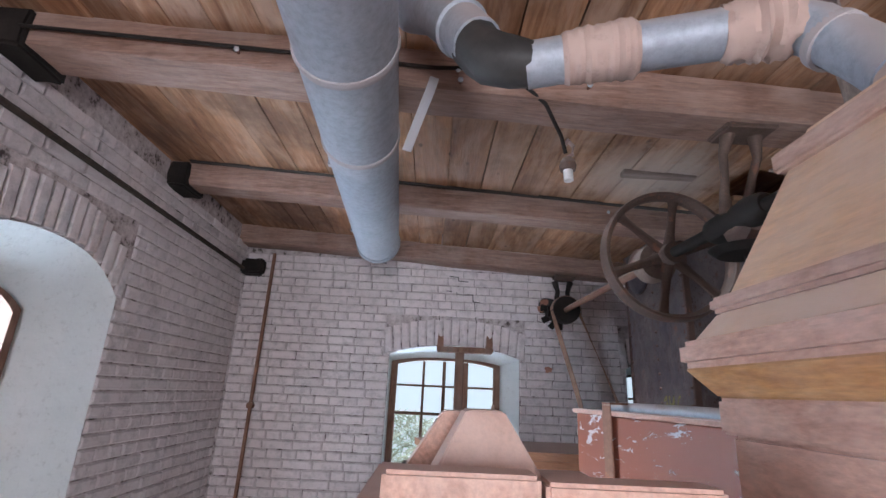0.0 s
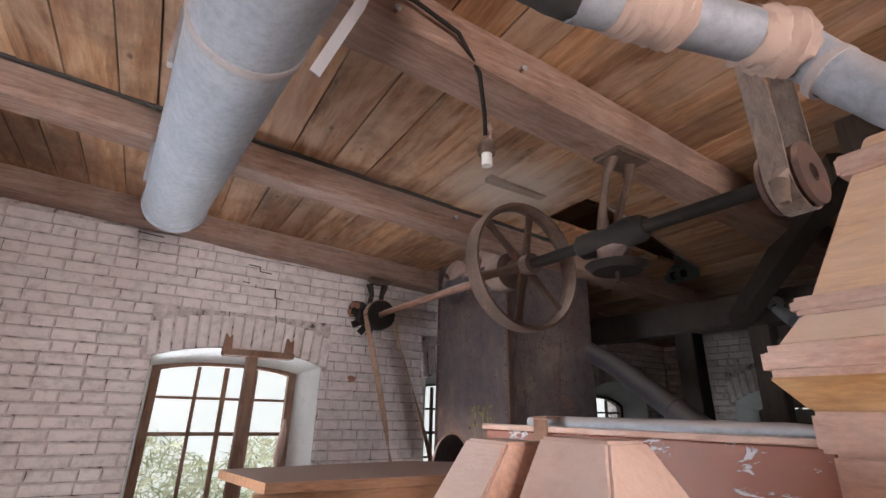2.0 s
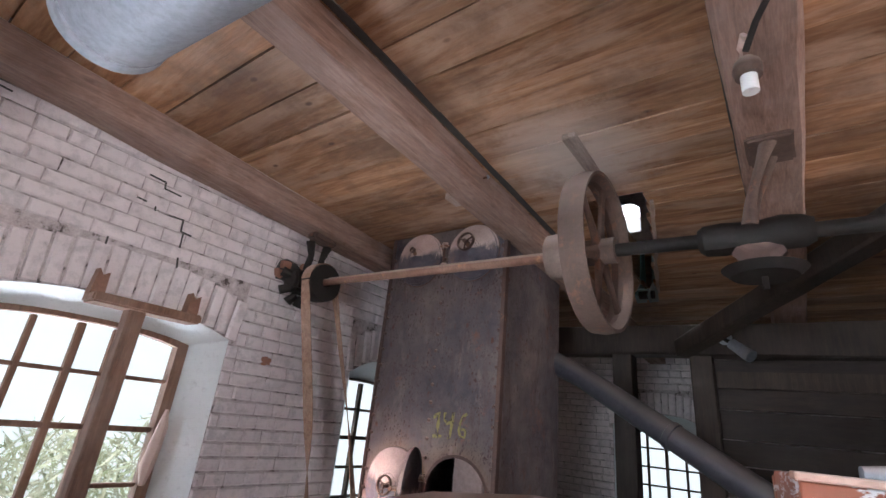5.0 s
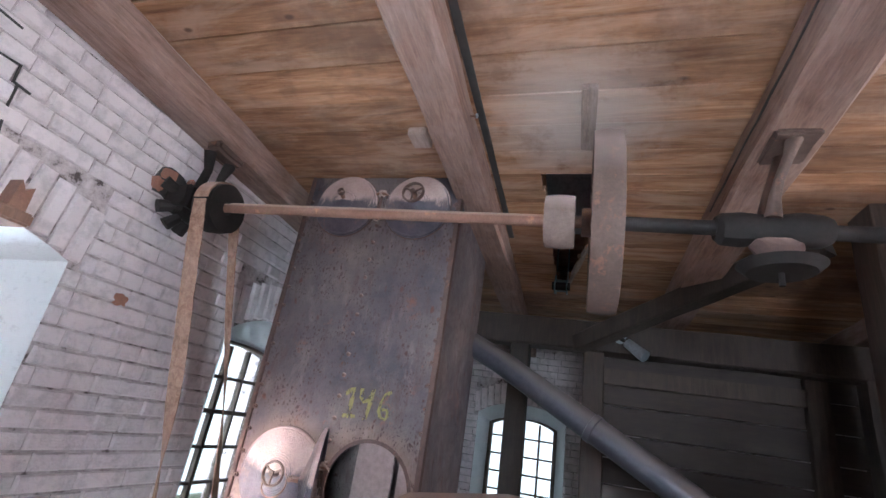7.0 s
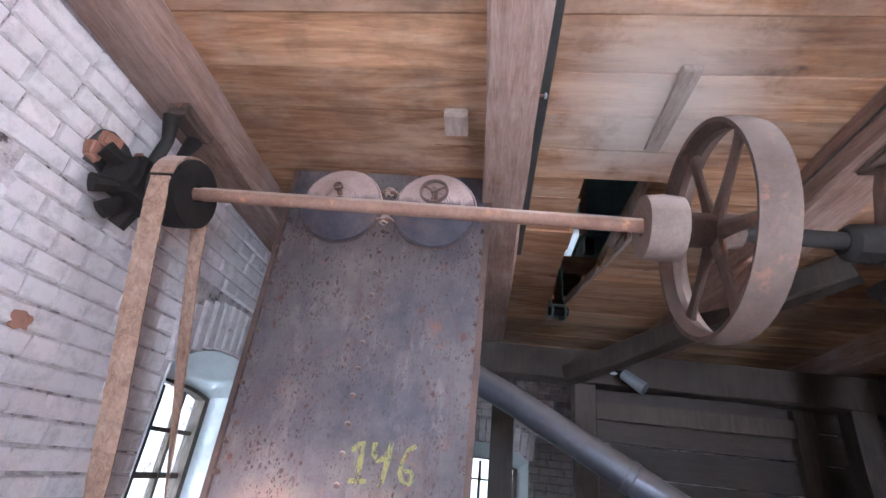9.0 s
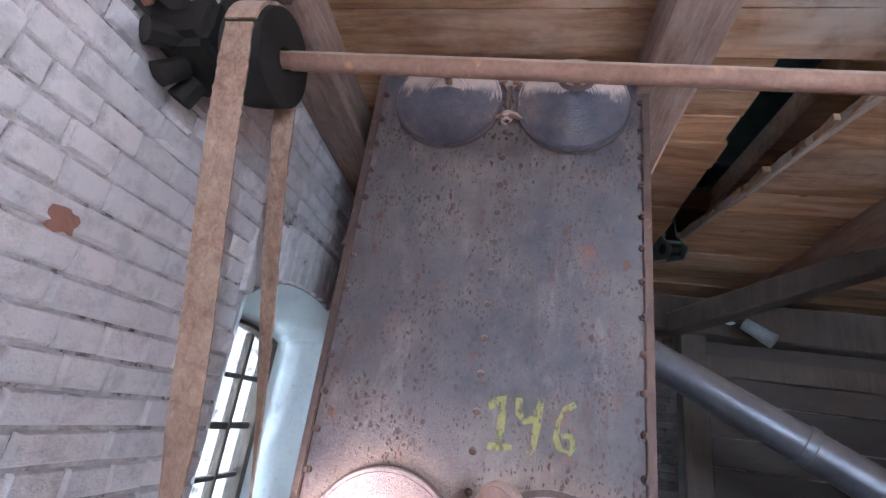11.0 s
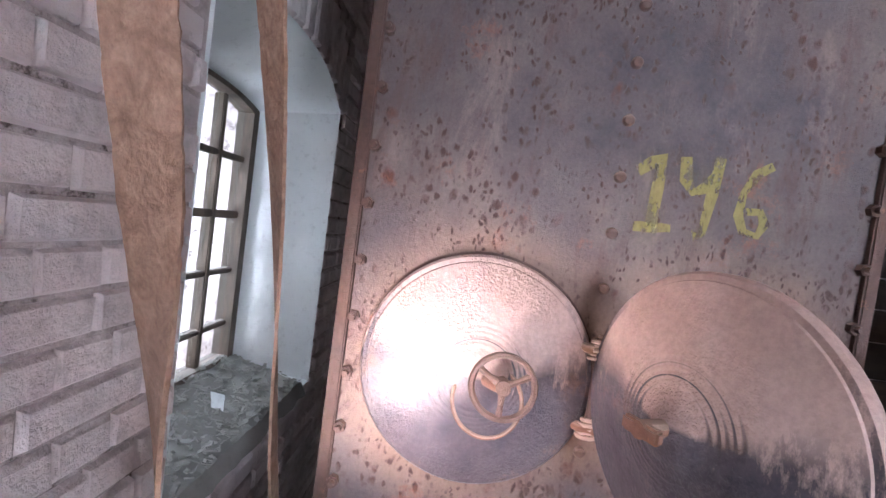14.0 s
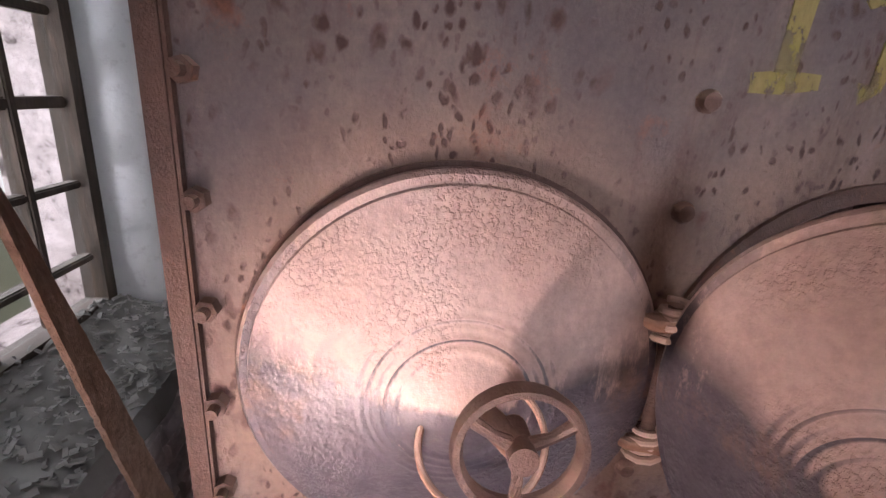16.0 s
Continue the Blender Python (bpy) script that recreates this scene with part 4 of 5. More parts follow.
def trough_board(f0, f1, o0, o1, z0, z1, bevel=0.003):
    bm = bmesh.new()
    lo = [bm.verts.new(along(f, o, z0)) for f, o in ((f0, o0), (f1, o0), (f1, o1), (f0, o1))]
    hi = [bm.verts.new(along(f, o, z1)) for f, o in ((f0, o0), (f1, o0), (f1, o1), (f0, o1))]
    bm.faces.new(lo)
    bm.faces.new(hi[::-1])
    for k in range(4):
        bm.faces.new((lo[k], hi[k], hi[(k + 1) % 4], lo[(k + 1) % 4]))
    bmesh.ops.recalc_face_normals(bm, faces=bm.faces)
    bmesh.ops.bevel(bm, geom=bm.edges[:], offset=bevel, segments=1, affect="EDGES")
    return bm


part("front_board", trough_board(0.0, 1.0, 0.0, 0.025, 1.43, 1.655), RED, trough)
part("end_board", trough_board(0.0, 0.03, 0.026, 0.20, 1.43, 1.665), RED, trough)
part("back_board", trough_board(0.0, 1.0, 0.20, 0.225, 1.43, 1.655), RED, trough)
part("bottom_board", trough_board(0.0, 1.0, 0.0, 0.225, 1.40, 1.429), RED, trough)
part("rim", trough_board(-0.01, 1.0, -0.012, 0.032, 1.656, 1.671), PINKWOOD, trough, "bare wooden rim")
part("edge_roll", tube([along(f, 0.055 + 0.006 * math.sin(9 * f), 1.678) for f in [0.14 + 0.06 * k for k in range(15)]], [0.014] + [0.019] * 13 + [0.015], 14, 0.1), DUCT, trough, "grey cloth roll along the rim")
part("strap", trough_board(0.22, 0.275, -0.018, -0.0125, 1.40, 1.69), RUST, trough, "brown leather strap")
part("strap_end", trough_board(0.22, 0.275, -0.018, 0.05, 1.69, 1.696, 0.001), RUST, trough)
for f in (0.12, 0.85):
    part("leg", trough_board(f, f + 0.08, 0.08, 0.15, 0.0, 1.40, 0.004), POSTWOOD, trough)

# ---------------------------------------------------------------- bench-like casing before the elevator
bench = thing("sifter_casing", "low wooden casing with a dusty flat lid", "machine")
part("lid_board", prism([(0.765, 2.99), (0.68, 3.42), (1.55, 3.50), (1.95, 3.30), (1.92, 2.95)], "z", 1.435, 1.467), BENCHWOOD, bench, "dusty lid with an orange front edge")
part("casing", box(0.80, 1.90, 3.06, 3.34, 0.0, 1.40, 0.008), BENCHWOOD, bench)
part("front_rail", box(0.74, 1.9, 3.02, 3.05, 1.36, 1.43, 0.004), BENCHWOOD, bench)

# ---------------------------------------------------------------- bucket elevator housing
HX, HY0, HY1, HZ = 2.40, 3.735, 4.645, 3.03 - 0.052 * 2.4 - 0.005
elevator = thing("elevator_housing", "tall steel elevator housing with round doors and rust spots", "machine")
DISCS = [(4.392, 1.325, 0.208), (3.968, 1.325, 0.208), (4.392, 2.715, 0.185), (3.968, 2.715, 0.185)]


def plate_bm(x, y0, y1, z0, z1, holes, thick=0.006):
    """A plate facing -x with round holes cut through it."""
    bm = bmesh.new()
    ysplit = sorted({y0, y1, *[c[0] - c[2] for c in holes], *[c[0] + c[2] for c in holes], (y0 + y1) / 2})
    n = 24

    def slab(ya, yb, a0, a1, b0, b1):
        q = [(ya, a0), (yb, b0), (yb, b1), (ya, a1)]
        f = [bm.verts.new((x, y, z)) for y, z in q]
        g = [bm.verts.new((x + thick, y, z)) for y, z in q]
        for face in (f, g[::-1], *((f[i], g[i], g[(i + 1) % 4], f[(i + 1) % 4]) for i in range(4))):
            bm.faces.new(face)
    for ya, yb in zip(ysplit, ysplit[1:]):
        mid = (ya + yb) / 2
        here = sorted([c for c in holes if abs(mid - c[0]) < c[2]], key=lambda c: c[1])
        if not here:
            slab(ya, yb, z0, z1, z0, z1)
            continue
        for i in range(n):
            a = ya + (yb - ya) * (1 - math.cos(math.pi * i / n)) / 2
            b = ya + (yb - ya) * (1 - math.cos(math.pi * (i + 1) / n)) / 2
            la = lb = z0
            for cy, cz, r in here:
                ha, hb = math.sqrt(max(r * r - (a - cy) ** 2, 0)), math.sqrt(max(r * r - (b - cy) ** 2, 0))
                slab(a, b, la, cz - ha, lb, cz - hb)
                la, lb = cz + ha, cz + hb
            slab(a, b, la, z1, lb, z1)
    bmesh.ops.remove_doubles(bm, verts=bm.verts[:], dist=1e-5)
    bmesh.ops.recalc_face_normals(bm, faces=bm.faces)
    return bm


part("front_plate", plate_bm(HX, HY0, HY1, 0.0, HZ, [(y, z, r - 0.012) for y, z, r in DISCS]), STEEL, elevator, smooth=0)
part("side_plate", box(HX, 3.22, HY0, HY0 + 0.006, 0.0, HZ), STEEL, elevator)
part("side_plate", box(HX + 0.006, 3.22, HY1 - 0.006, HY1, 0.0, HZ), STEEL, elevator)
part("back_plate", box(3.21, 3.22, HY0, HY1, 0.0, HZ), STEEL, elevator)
part("inner_leg", box(2.62, 2.64, 3.775, 3.905, 0.9, 2.9), DISC, elevator, "dusty inner chute board")
part("inner_leg", box(2.62, 2.64, 3.935, 4.13, 0.9, 2.9), DISC, elevator, "dusty inner chute board")
for ye in (HY0 - 0.012, HY1 - 0.012):
    part("corner_angle", box(HX - 0.012, HX + 0.03, ye, ye + 0.024, 0.0, HZ, 0.003), DARKRUST, elevator, "dark rusty riveted corner angle")

bolt_me = mesh_of("bolt", lathe((0, 0, 0), (-1, 0, 0), [(0.0105, 0.0), (0.0105, 0.006), (0.008, 0.010), (0.0, 0.012)], 10), DARKRUST)
hex_me = mesh_of("hex_bolt", bm_rod(bm_rod(bmesh.new(), (0, 0, 0), (-0.013, 0, 0), 0.011, seg=6), (-0.012, 0, 0), (-0.024, 0, 0), 0.006, seg=8), DARKRUST)


def place_bolt(me, y, z):
    ob = new(me.name, me)
    ob.matrix_basis = pose(HX, y, z, (y * 331 + z * 177) % 60, 0, 0)
    ob.parent = elevator


for i in range(-8, 12):
    z = 1.60 + 0.1 * i
    place_bolt(bolt_me, 4.185, z)
    place_bolt(hex_me, 4.624, 1.597 - 0.1035 * 4 + 0.1035 * i + 0.414)
    place_bolt(hex_me, 3.750, 1.697 - 0.0 + 0.1035 * i)


def disc_profile(r, cone):
    """Rim, flat flange, cone with pressed steps, boss."""
    pts = [(r - 0.012, 0.0), (r, 0.0), (r, 0.012), (r - 0.004, 0.017), (r - 0.012, 0.018)]
    steps = [(0.935, 0.0), (0.75, 0.001), (0.62, 0.001)]
    for f, w, st in ((0.47, 0.022, 0.0004), (0.42, 0.016, 0.0008), (0.385, 0.022, 0.0005), (0.34, 0.014, 0.0010), (0.295, 0.022, 0.0007)):
        steps += [(f, 0.0), (f - 0.008, st), (f - w, st * 0.8), (f - w - 0.010, 0.0)]
    for f, st in steps + [(0.24, 0.0), (0.20, 0.004), (0.11, 0.004)]:
        pts.append((r * f, 0.018 + cone * (1 - f) + st))
    return pts + [(0.0, 0.022 + cone)]


def handwheel(parent, centre, axis, r, label):
    hub = Vector(centre)
    ax = Vector(axis).normalized()
    w = part("handwheel", ring(hub, ax, [(r * 0.82, 0.0), (r * 0.88, -0.009), (r * 0.98, -0.009), (r * 1.02, 0.0), (r * 0.98, 0.009), (r * 0.88, 0.009)], 36), DARKRUST, parent, label)
    part("wheel_hub", rod(hub - ax * 0.03, hub + ax * 0.016, r * 0.22, seg=16), DARKRUST, w)
    q = ax.to_track_quat("Z", "Y").to_matrix()
    for k in range(3):
        a = 0.5 + k * 2.0944
        d = q @ Vector((math.cos(a), math.sin(a), 0))
        part("spoke", tube([hub + d * r * 0.18, hub + d * r * 0.5 + ax * 0.003, hub + d * r * 0.88], [r * 0.12, r * 0.085, r * 0.11], 10), DARKRUST, w)
    return w


# closed lower door, its wheel and wire loop
def closed_door(cy, cz, r, wheel_r, label, wire=True):
    door = part("round_door", lathe((HX - 0.004, cy, cz), (-1, 0, 0), disc_profile(r, 0.055), 72), DOORSTEEL, elevator, label)
    c = Vector((HX - 0.13, cy - 0.038, cz + 0.014)) if wire else Vector((HX - 0.10, cy, cz + 0.04))
    part("stem", rod((HX - 0.05, cy - 0.01, cz), c, 0.012), RUST, door)
    handwheel(door, c, (-1, 0.05, 0.12), wheel_r, "small rusty handwheel")
    if wire:
        pts = [(HX - 0.075 - 0.02 * math.cos(a), cy - 0.022 + 0.058 * math.sin(a), cz - 0.030 - 0.055 * math.cos(a)) for a in [2 * math.pi * k / 40 for k in range(41)]]
        part("wire_loop", tube(pts, 0.0035, 8), RUST, door, "loop of rusty wire")
    return door


closed_door(4.392, 1.325, 0.208, 0.053, "round dusty steel door, closed")
closed_door(4.392, 2.715, 0.185, 0.02, "round steel door near the ceiling", False)
closed_door(3.968, 2.715, 0.185, 0.062, "round steel door near the ceiling", False)

# the second lower door stands ajar on its hinge
ajar = part("round_door", lathe((0, 0, 0), (-1, 0, 0), disc_profile(0.208, 0.055), 72), DOORSTEEL, elevator, "round dusty steel door, ajar")
hinge = Matrix.Translation((HX - 0.02, 4.178, 1.352)) @ Matrix.Rotation(radians(-66), 4, "Z") @ Matrix.Translation((0, -0.210, 0))
ajar.matrix_basis = hinge
knob = part("wing_nut", bm_box(tube([(-0.06, 0, 0), (-0.115, 0, 0)], 0.012, 10), -0.115, -0.10, -0.03, 0.03, -0.010, 0.010, 0.004), RUST, ajar, "rusty wing nut")
for cy, cz, r in DISCS:
    part("seat_ring", ring((HX, cy, cz), (-1, 0, 0), [(r - 0.012, -0.004), (r + 0.005, -0.004), (r + 0.005, 0.005), (r - 0.012, 0.006)], 56), DARKRUST, elevator, "rusty seat ring")
def wire_binding(c, turns, r, wire, seed):
    """Twine wound round the hinge pin, its ends sticking out."""
    rg = random.Random(seed)
    pts = []
    for k in range(turns * 10 + 1):
        a = 2 * math.pi * k / 10
        rr = r * (1 + 0.22 * math.sin(a * 0.37 + seed) + rg.uniform(-0.05, 0.05))
        pts.append((c[0] + rr * math.cos(a), c[1] + 1.25 * rr * math.sin(a), c[2] + (k / (turns * 10) - 0.5) * turns * wire * 1.9))
    return tube(pts, wire, 7, 0.15)


for zc, x in ((1.325, HX - 0.022), (2.715, HX - 0.022)):
    for dz in (-0.070, 0.070):
        c = Vector((x, 4.182, zc + dz))
        knuckle = part("hinge_knuckle", wire_binding(c, 5, 0.013, 0.0038, zc + dz * 9), CLOTH, elevator, "hinge bound with dusty twine")
        part("hinge_eye", tube([c + Vector((0.010, 0.042, 0.004)), c + Vector((-0.004, 0.020, 0.0)), c + Vector((-0.006, 0.0, 0.0)), c + Vector((-0.012, -0.022, -0.004)), c + Vector((-0.010, -0.040, -0.010))], [0.006, 0.009, 0.011, 0.009, 0.006], 10, 0.2), RUST, knuckle, "rusty hinge eye")
        part("twine_end", tube([c + Vector((-0.012, -0.01, 0.01)), c + Vector((-0.022, -0.03, 0.0)), c + Vector((-0.020, -0.05, -0.018))], [0.0036, 0.003, 0.002], 6), CLOTH, knuckle)
    part("hinge_pin", rod((x, 4.182, zc - 0.088), (x, 4.182, zc + 0.088), 0.0075), DARKRUST, elevator)


# chalked number on the plate
def stroke(pts, w=0.019, lift=0.0012):
    bm = bmesh.new()
    pts = [Vector((0, y, z)) for y, z in pts]
    rows = []
    for i, p in enumerate(pts):
        d = (pts[min(i + 1, len(pts) - 1)] - pts[max(i - 1, 0)]).normalized()
        nrm = Vector((0, -d.z, d.y)) * w * (0.5 + 0.12 * math.sin(i * 2.3))
        rows.append([bm.verts.new(Vector((HX - x, 0, 0)) + v) for v in (p + nrm, p - nrm) for x in (lift, 0.0)])
    for a, c in zip(rows, rows[1:]):
        for k, m in ((0, 2), (2, 3), (3, 1), (1, 0)):
            bm.faces.new((a[k], a[m], c[m], c[k]))
    bmesh.ops.recalc_face_normals(bm, faces=bm.faces)
    return bm


# chalk digits read with -y to the reader's right
part("digit_one", stroke([(4.155, 1.715), (4.13, 1.735), (4.115, 1.75), (4.117, 1.69), (4.12, 1.62)]), YELLOW, elevator, "yellow chalk digit 1", 0)
part("digit_one_foot", stroke([(4.15, 1.618), (4.12, 1.62), (4.085, 1.622)], 0.017, 0.0018), YELLOW, elevator, "", 0)
part("digit_four", stroke([(4.075, 1.75), (4.070, 1.71), (4.055, 1.69), (4.035, 1.70), (4.02, 1.72)]), YELLOW, elevator, "yellow chalk digit 4", 0)
part("digit_four_leg", stroke([(4.015, 1.755), (4.022, 1.69), (4.03, 1.62), (4.045, 1.615)], 0.017, 0.0018), YELLOW, elevator, "", 0)
part("digit_six", stroke([(3.925, 1.752), (3.95, 1.735), (3.968, 1.70), (3.972, 1.66), (3.96, 1.632), (3.935, 1.628), (3.925, 1.65), (3.935, 1.67), (3.96, 1.668)], 0.015), YELLOW, elevator, "yellow chalk digit 6", 0)

# ---------------------------------------------------------------- line shaft, wheel, bearing and belt
SX, SZ = 1.94, 2.43
shaft = thing("line_shaft", "rusty line shaft with a spoked belt wheel", "shaft")
part("shaft_rod", rod((SX - 0.03, 4.99, SZ + 0.02), (SX, 3.0, SZ), 0.024), RUST, shaft)
part("black_shaft", rod((SX, 3.0, SZ), (SX + 0.02, 1.75, SZ - 0.02), 0.027), BLACKIRON, shaft, "black greasy shaft end")
part("drum", ring((SX, 3.19, SZ), (0, 1, 0), [(0.03, -0.055), (0.10, -0.055), (0.105, 0.0), (0.10, 0.055), (0.03, 0.055)], 32), PALEIRON, shaft, "dusty flat drum")
wheel = part("belt_wheel_rim", ring((SX, 3.03, SZ), (0, 1, 0), [(0.324, -0.047), (0.338, -0.049), (0.345, 0.0), (0.338, 0.049), (0.324, 0.047), (0.322, 0.030), (0.306, 0.012), (0.306, -0.012), (0.322, -0.030)], 64), CAST, shaft, "dusty cast wheel rim")
part("wheel_boss", rod((SX, 2.96, SZ), (SX, 3.11, SZ), 0.055, seg=20), CAST, wheel)
for k in range(6):
    a = 0.35 + k * math.pi / 3
    d = Vector((math.cos(a), 0, math.sin(a)))
    c = Vector((SX, 3.03, SZ))
    e = Vector((-math.sin(a), 0, math.cos(a)))
    spoke = bmesh.new()
    rows = []
    for f, w, t in ((0.045, 0.034, 0.018), (0.12, 0.025, 0.014), (0.22, 0.021, 0.012), (0.29, 0.026, 0.013), (0.312, 0.036, 0.015)):
        rows.append([spoke.verts.new(c + d * f + e * (w * math.cos(q)) + Vector((0, t * math.sin(q), 0))) for q in [k2 * math.pi / 5 for k2 in range(10)]])
    for r0, r1 in zip(rows, rows[1:]):
        for k2 in range(10):
            spoke.faces.new((r0[k2], r0[(k2 + 1) % 10], r1[(k2 + 1) % 10], r1[k2]))
    spoke.faces.new(rows[0])
    spoke.faces.new(rows[-1])
    bmesh.ops.recalc_face_normals(spoke, faces=spoke.faces)
    part("wheel_spoke", spoke, CAST, wheel)
PX, PY, PZ = 1.88, 4.75, 2.43
part("small_pulley", ring((PX + 0.01, PY, PZ), (0, 1, 0), [(0.03, -0.05), (0.115, -0.05), (0.118, 0.0), (0.115, 0.05), (0.03, 0.05)], 32), BLACKIRON, shaft, "black belt pulley")
hanger = thing("shaft_hanger", "black iron bearing hanger bolted to the timber", "bearing")
part("plate", rough_up(box(PX - 0.07, PX + 0.12, 4.80, 4.89, 2.715, 2.765, 0.015), 0.008, 14, 1), CAST, hanger, "dusty iron foot plate")
for s in (-1, 1):
    part("arm", tube([(PX + 0.02 + s * 0.07, 4.86, 2.71), (PX + 0.02 + s * 0.045, 4.86, 2.62), (PX + 0.01 + s * 0.05, 4.86, 2.52), (PX + 0.01 + s * 0.03, 4.86, 2.46)], [0.03, 0.02, 0.022, 0.03], 12), BLACKIRON, hanger)
part("bearing_block", rough_up(box(PX - 0.12, PX + 0.09, 4.82, 4.96, 2.36, 2.50, 0.02), 0.012, 20, 1), BLACKIRON, hanger)
for k, (dx, dz) in enumerate(((-0.16, 0.05), (-0.15, -0.07), (-0.08, -0.13), (0.0, -0.14))):
    part("grease_cup", tube([(PX + dx * 0.6, 4.90, PZ + dz * 0.6), (PX + dx, 4.93, PZ + dz)], [0.025, 0.03], 10, 0.2), BLACKIRON, hanger)


def belt_strand(a, b, name, turn0, turn1, f0, f1, w=0.075, t=0.006):
    """A worn belt that twists from turn0 to turn1 between the shares f0 and f1 of its length, with frayed edges."""
    bm = bmesh.new()
    a, b = Vector(a), Vector(b)
    n = 150
    rows = []
    for i in range(n + 1):
        f = i / n
        p = a.lerp(b, f) + Vector((0.010 * math.sin(f * 5), 0.006 * math.sin(f * 9), 0))
        k = min(max((f - f0) / (f1 - f0), 0.0), 1.0)
        tw = turn0 * min(f / 0.10, 1.0) + (turn1 - turn0) * k * k * (3 - 2 * k)
        s = Vector((math.sin(tw), math.cos(tw), 0))
        o = Vector((math.cos(tw), -math.sin(tw), 0)) * t / 2
        fray = [0.0035 * noise.noise(Vector((f * 120, sd, 1))) + 0.002 * noise.noise(Vector((f * 30, sd, 4))) for sd in (2, 9)]
        l, r = -s * (w / 2 + fray[0]), s * (w / 2 + fray[1])
        lump = o * (1 + 0.5 * noise.noise(Vector((f * 80, 5, 5))))
        rows.append([bm.verts.new(p + v) for v in (l - o, -lump, r - o, r + o, lump, l + o)])
    for r, q in zip(rows, rows[1:]):
        for k in range(6):
            bm.faces.new((r[k], r[(k + 1) % 6], q[(k + 1) % 6], q[k]))
    bm.faces.new(rows[0])
    bm.faces.new(rows[-1])
    bmesh.ops.recalc_face_normals(bm, faces=bm.faces)
    return part(name, bm, BELT, belt)


belt = thing("drive_belt", "slack dusty leather drive belt hanging from the pulley", "belt")
belt_strand((PX - 0.11, PY, PZ - 0.01), (2.24, 4.79, 0.75), "strand", -0.30, 0.96, 0.42, 0.74, 0.066)
belt_strand((PX + 0.13, PY, PZ - 0.02), (2.67, 4.80, 0.75), "strand", 0.30, 1.45, 0.10, 0.90, 0.062)
loop = bmesh.new()
for k in range(14):
    a0, a1 = math.pi * k / 14, math.pi * (k + 1) / 14
    q = [(PX + 0.01 - r * math.cos(a), PZ + r * math.sin(a)) for a, r in ((a0, 0.119), (a1, 0.119), (a1, 0.126), (a0, 0.126))]
    bm_prism(loop, q, "y", PY - 0.037, PY + 0.037)
bmesh.ops.remove_doubles(loop, verts=loop.verts[:], dist=1e-5)
part("pulley_wrap", loop, BELT, belt)
part("lower_wrap", tube([(2.24, 4.79, 0.75), (2.30, 4.79, 0.55), (2.40, 4.79, 0.48), (2.56, 4.79, 0.56), (2.67, 4.80, 0.75)], 0.03, 8), BELT, belt)
low = thing("lower_pulley", "dark lower belt pulley on a floor bearing", "pulley")
part("pulley", ring((2.405, 4.79, 0.70), (0, 1, 0), [(0.03, -0.05), (0.18, -0.05), (0.18, 0.05), (0.03, 0.05)], 32), BLACKIRON, low)
part("stand", box(2.30, 2.42, 4.73, 4.85, 0.0, 0.62, 0.01), BLACKIRON, low)

# ---------------------------------------------------------------- lamp holder on its cable
lamp = thing("lamp_holder", "bare lamp holder with a white socket on a cable", "lamp")
part("cable", tube([(-0.92, 2.272, 2.985), (-0.3, 2.27, 2.955), (0.3, 2.272, 2.925), (0.70, 2.27, 2.90), (0.85, 2.26, 2.90), (1.02, 2.27, 2.87), (1.14, 2.32, 2.80), (1.22, 2.40, 2.71), (1.245, 2.43, 2.65)], 0.008, 10), BLACKIRON, lamp, "dark rubber cable")
part("ceramic_cap", lathe((1.252, 2.432, 2.585), (0, 0, 1), [(0.0, -0.01), (0.030, -0.01), (0.034, 0.01), (0.030, 0.03), (0.018, 0.045), (0.0, 0.05)], 24), CAST, lamp, "dusty holder ring")
part("socket", rod((1.254, 2.432, 2.53), (1.252, 2.432, 2.58), 0.019, seg=20), PORCELAIN, lamp, "white porcelain socket")
part("hook", tube([(1.25, 2.43, 2.63), (1.275, 2.44, 2.65), (1.28, 2.44, 2.69), (1.255, 2.43, 2.71), (1.24, 2.42, 2.68)], 0.009, 10), CLOTH, lamp, "tape-wrapped hook")

# strap hanging from the beam
strap_bm = bmesh.new()
pts = [Vector((0.70, 2.275, 2.86)), Vector((0.685, 2.28, 2.80)), Vector((0.655, 2.31, 2.72)), Vector((0.625, 2.345, 2.64)), Vector((0.606, 2.37, 2.59))]
rows = [[strap_bm.verts.new(p + Vector((sx * 0.017, sx * 0.008, 0)) + Vector((0, o, 0))) for sx, o in ((-1, 0), (1, 0), (1, 0.004), (-1, 0.004))] for p in pts]
for r, q in zip(rows, rows[1:]):
    for k in range(4):
        strap_bm.faces.new((r[k], r[(k + 1) % 4], q[(k + 1) % 4], q[k]))
strap_bm.faces.new(rows[0])
strap_bm.faces.new(rows[-1])
bmesh.ops.recalc_face_normals(strap_bm, faces=strap_bm.faces)
solid("hanging_strap", strap_bm, STRAP, "loose grey strap hanging from the beam", "strap")

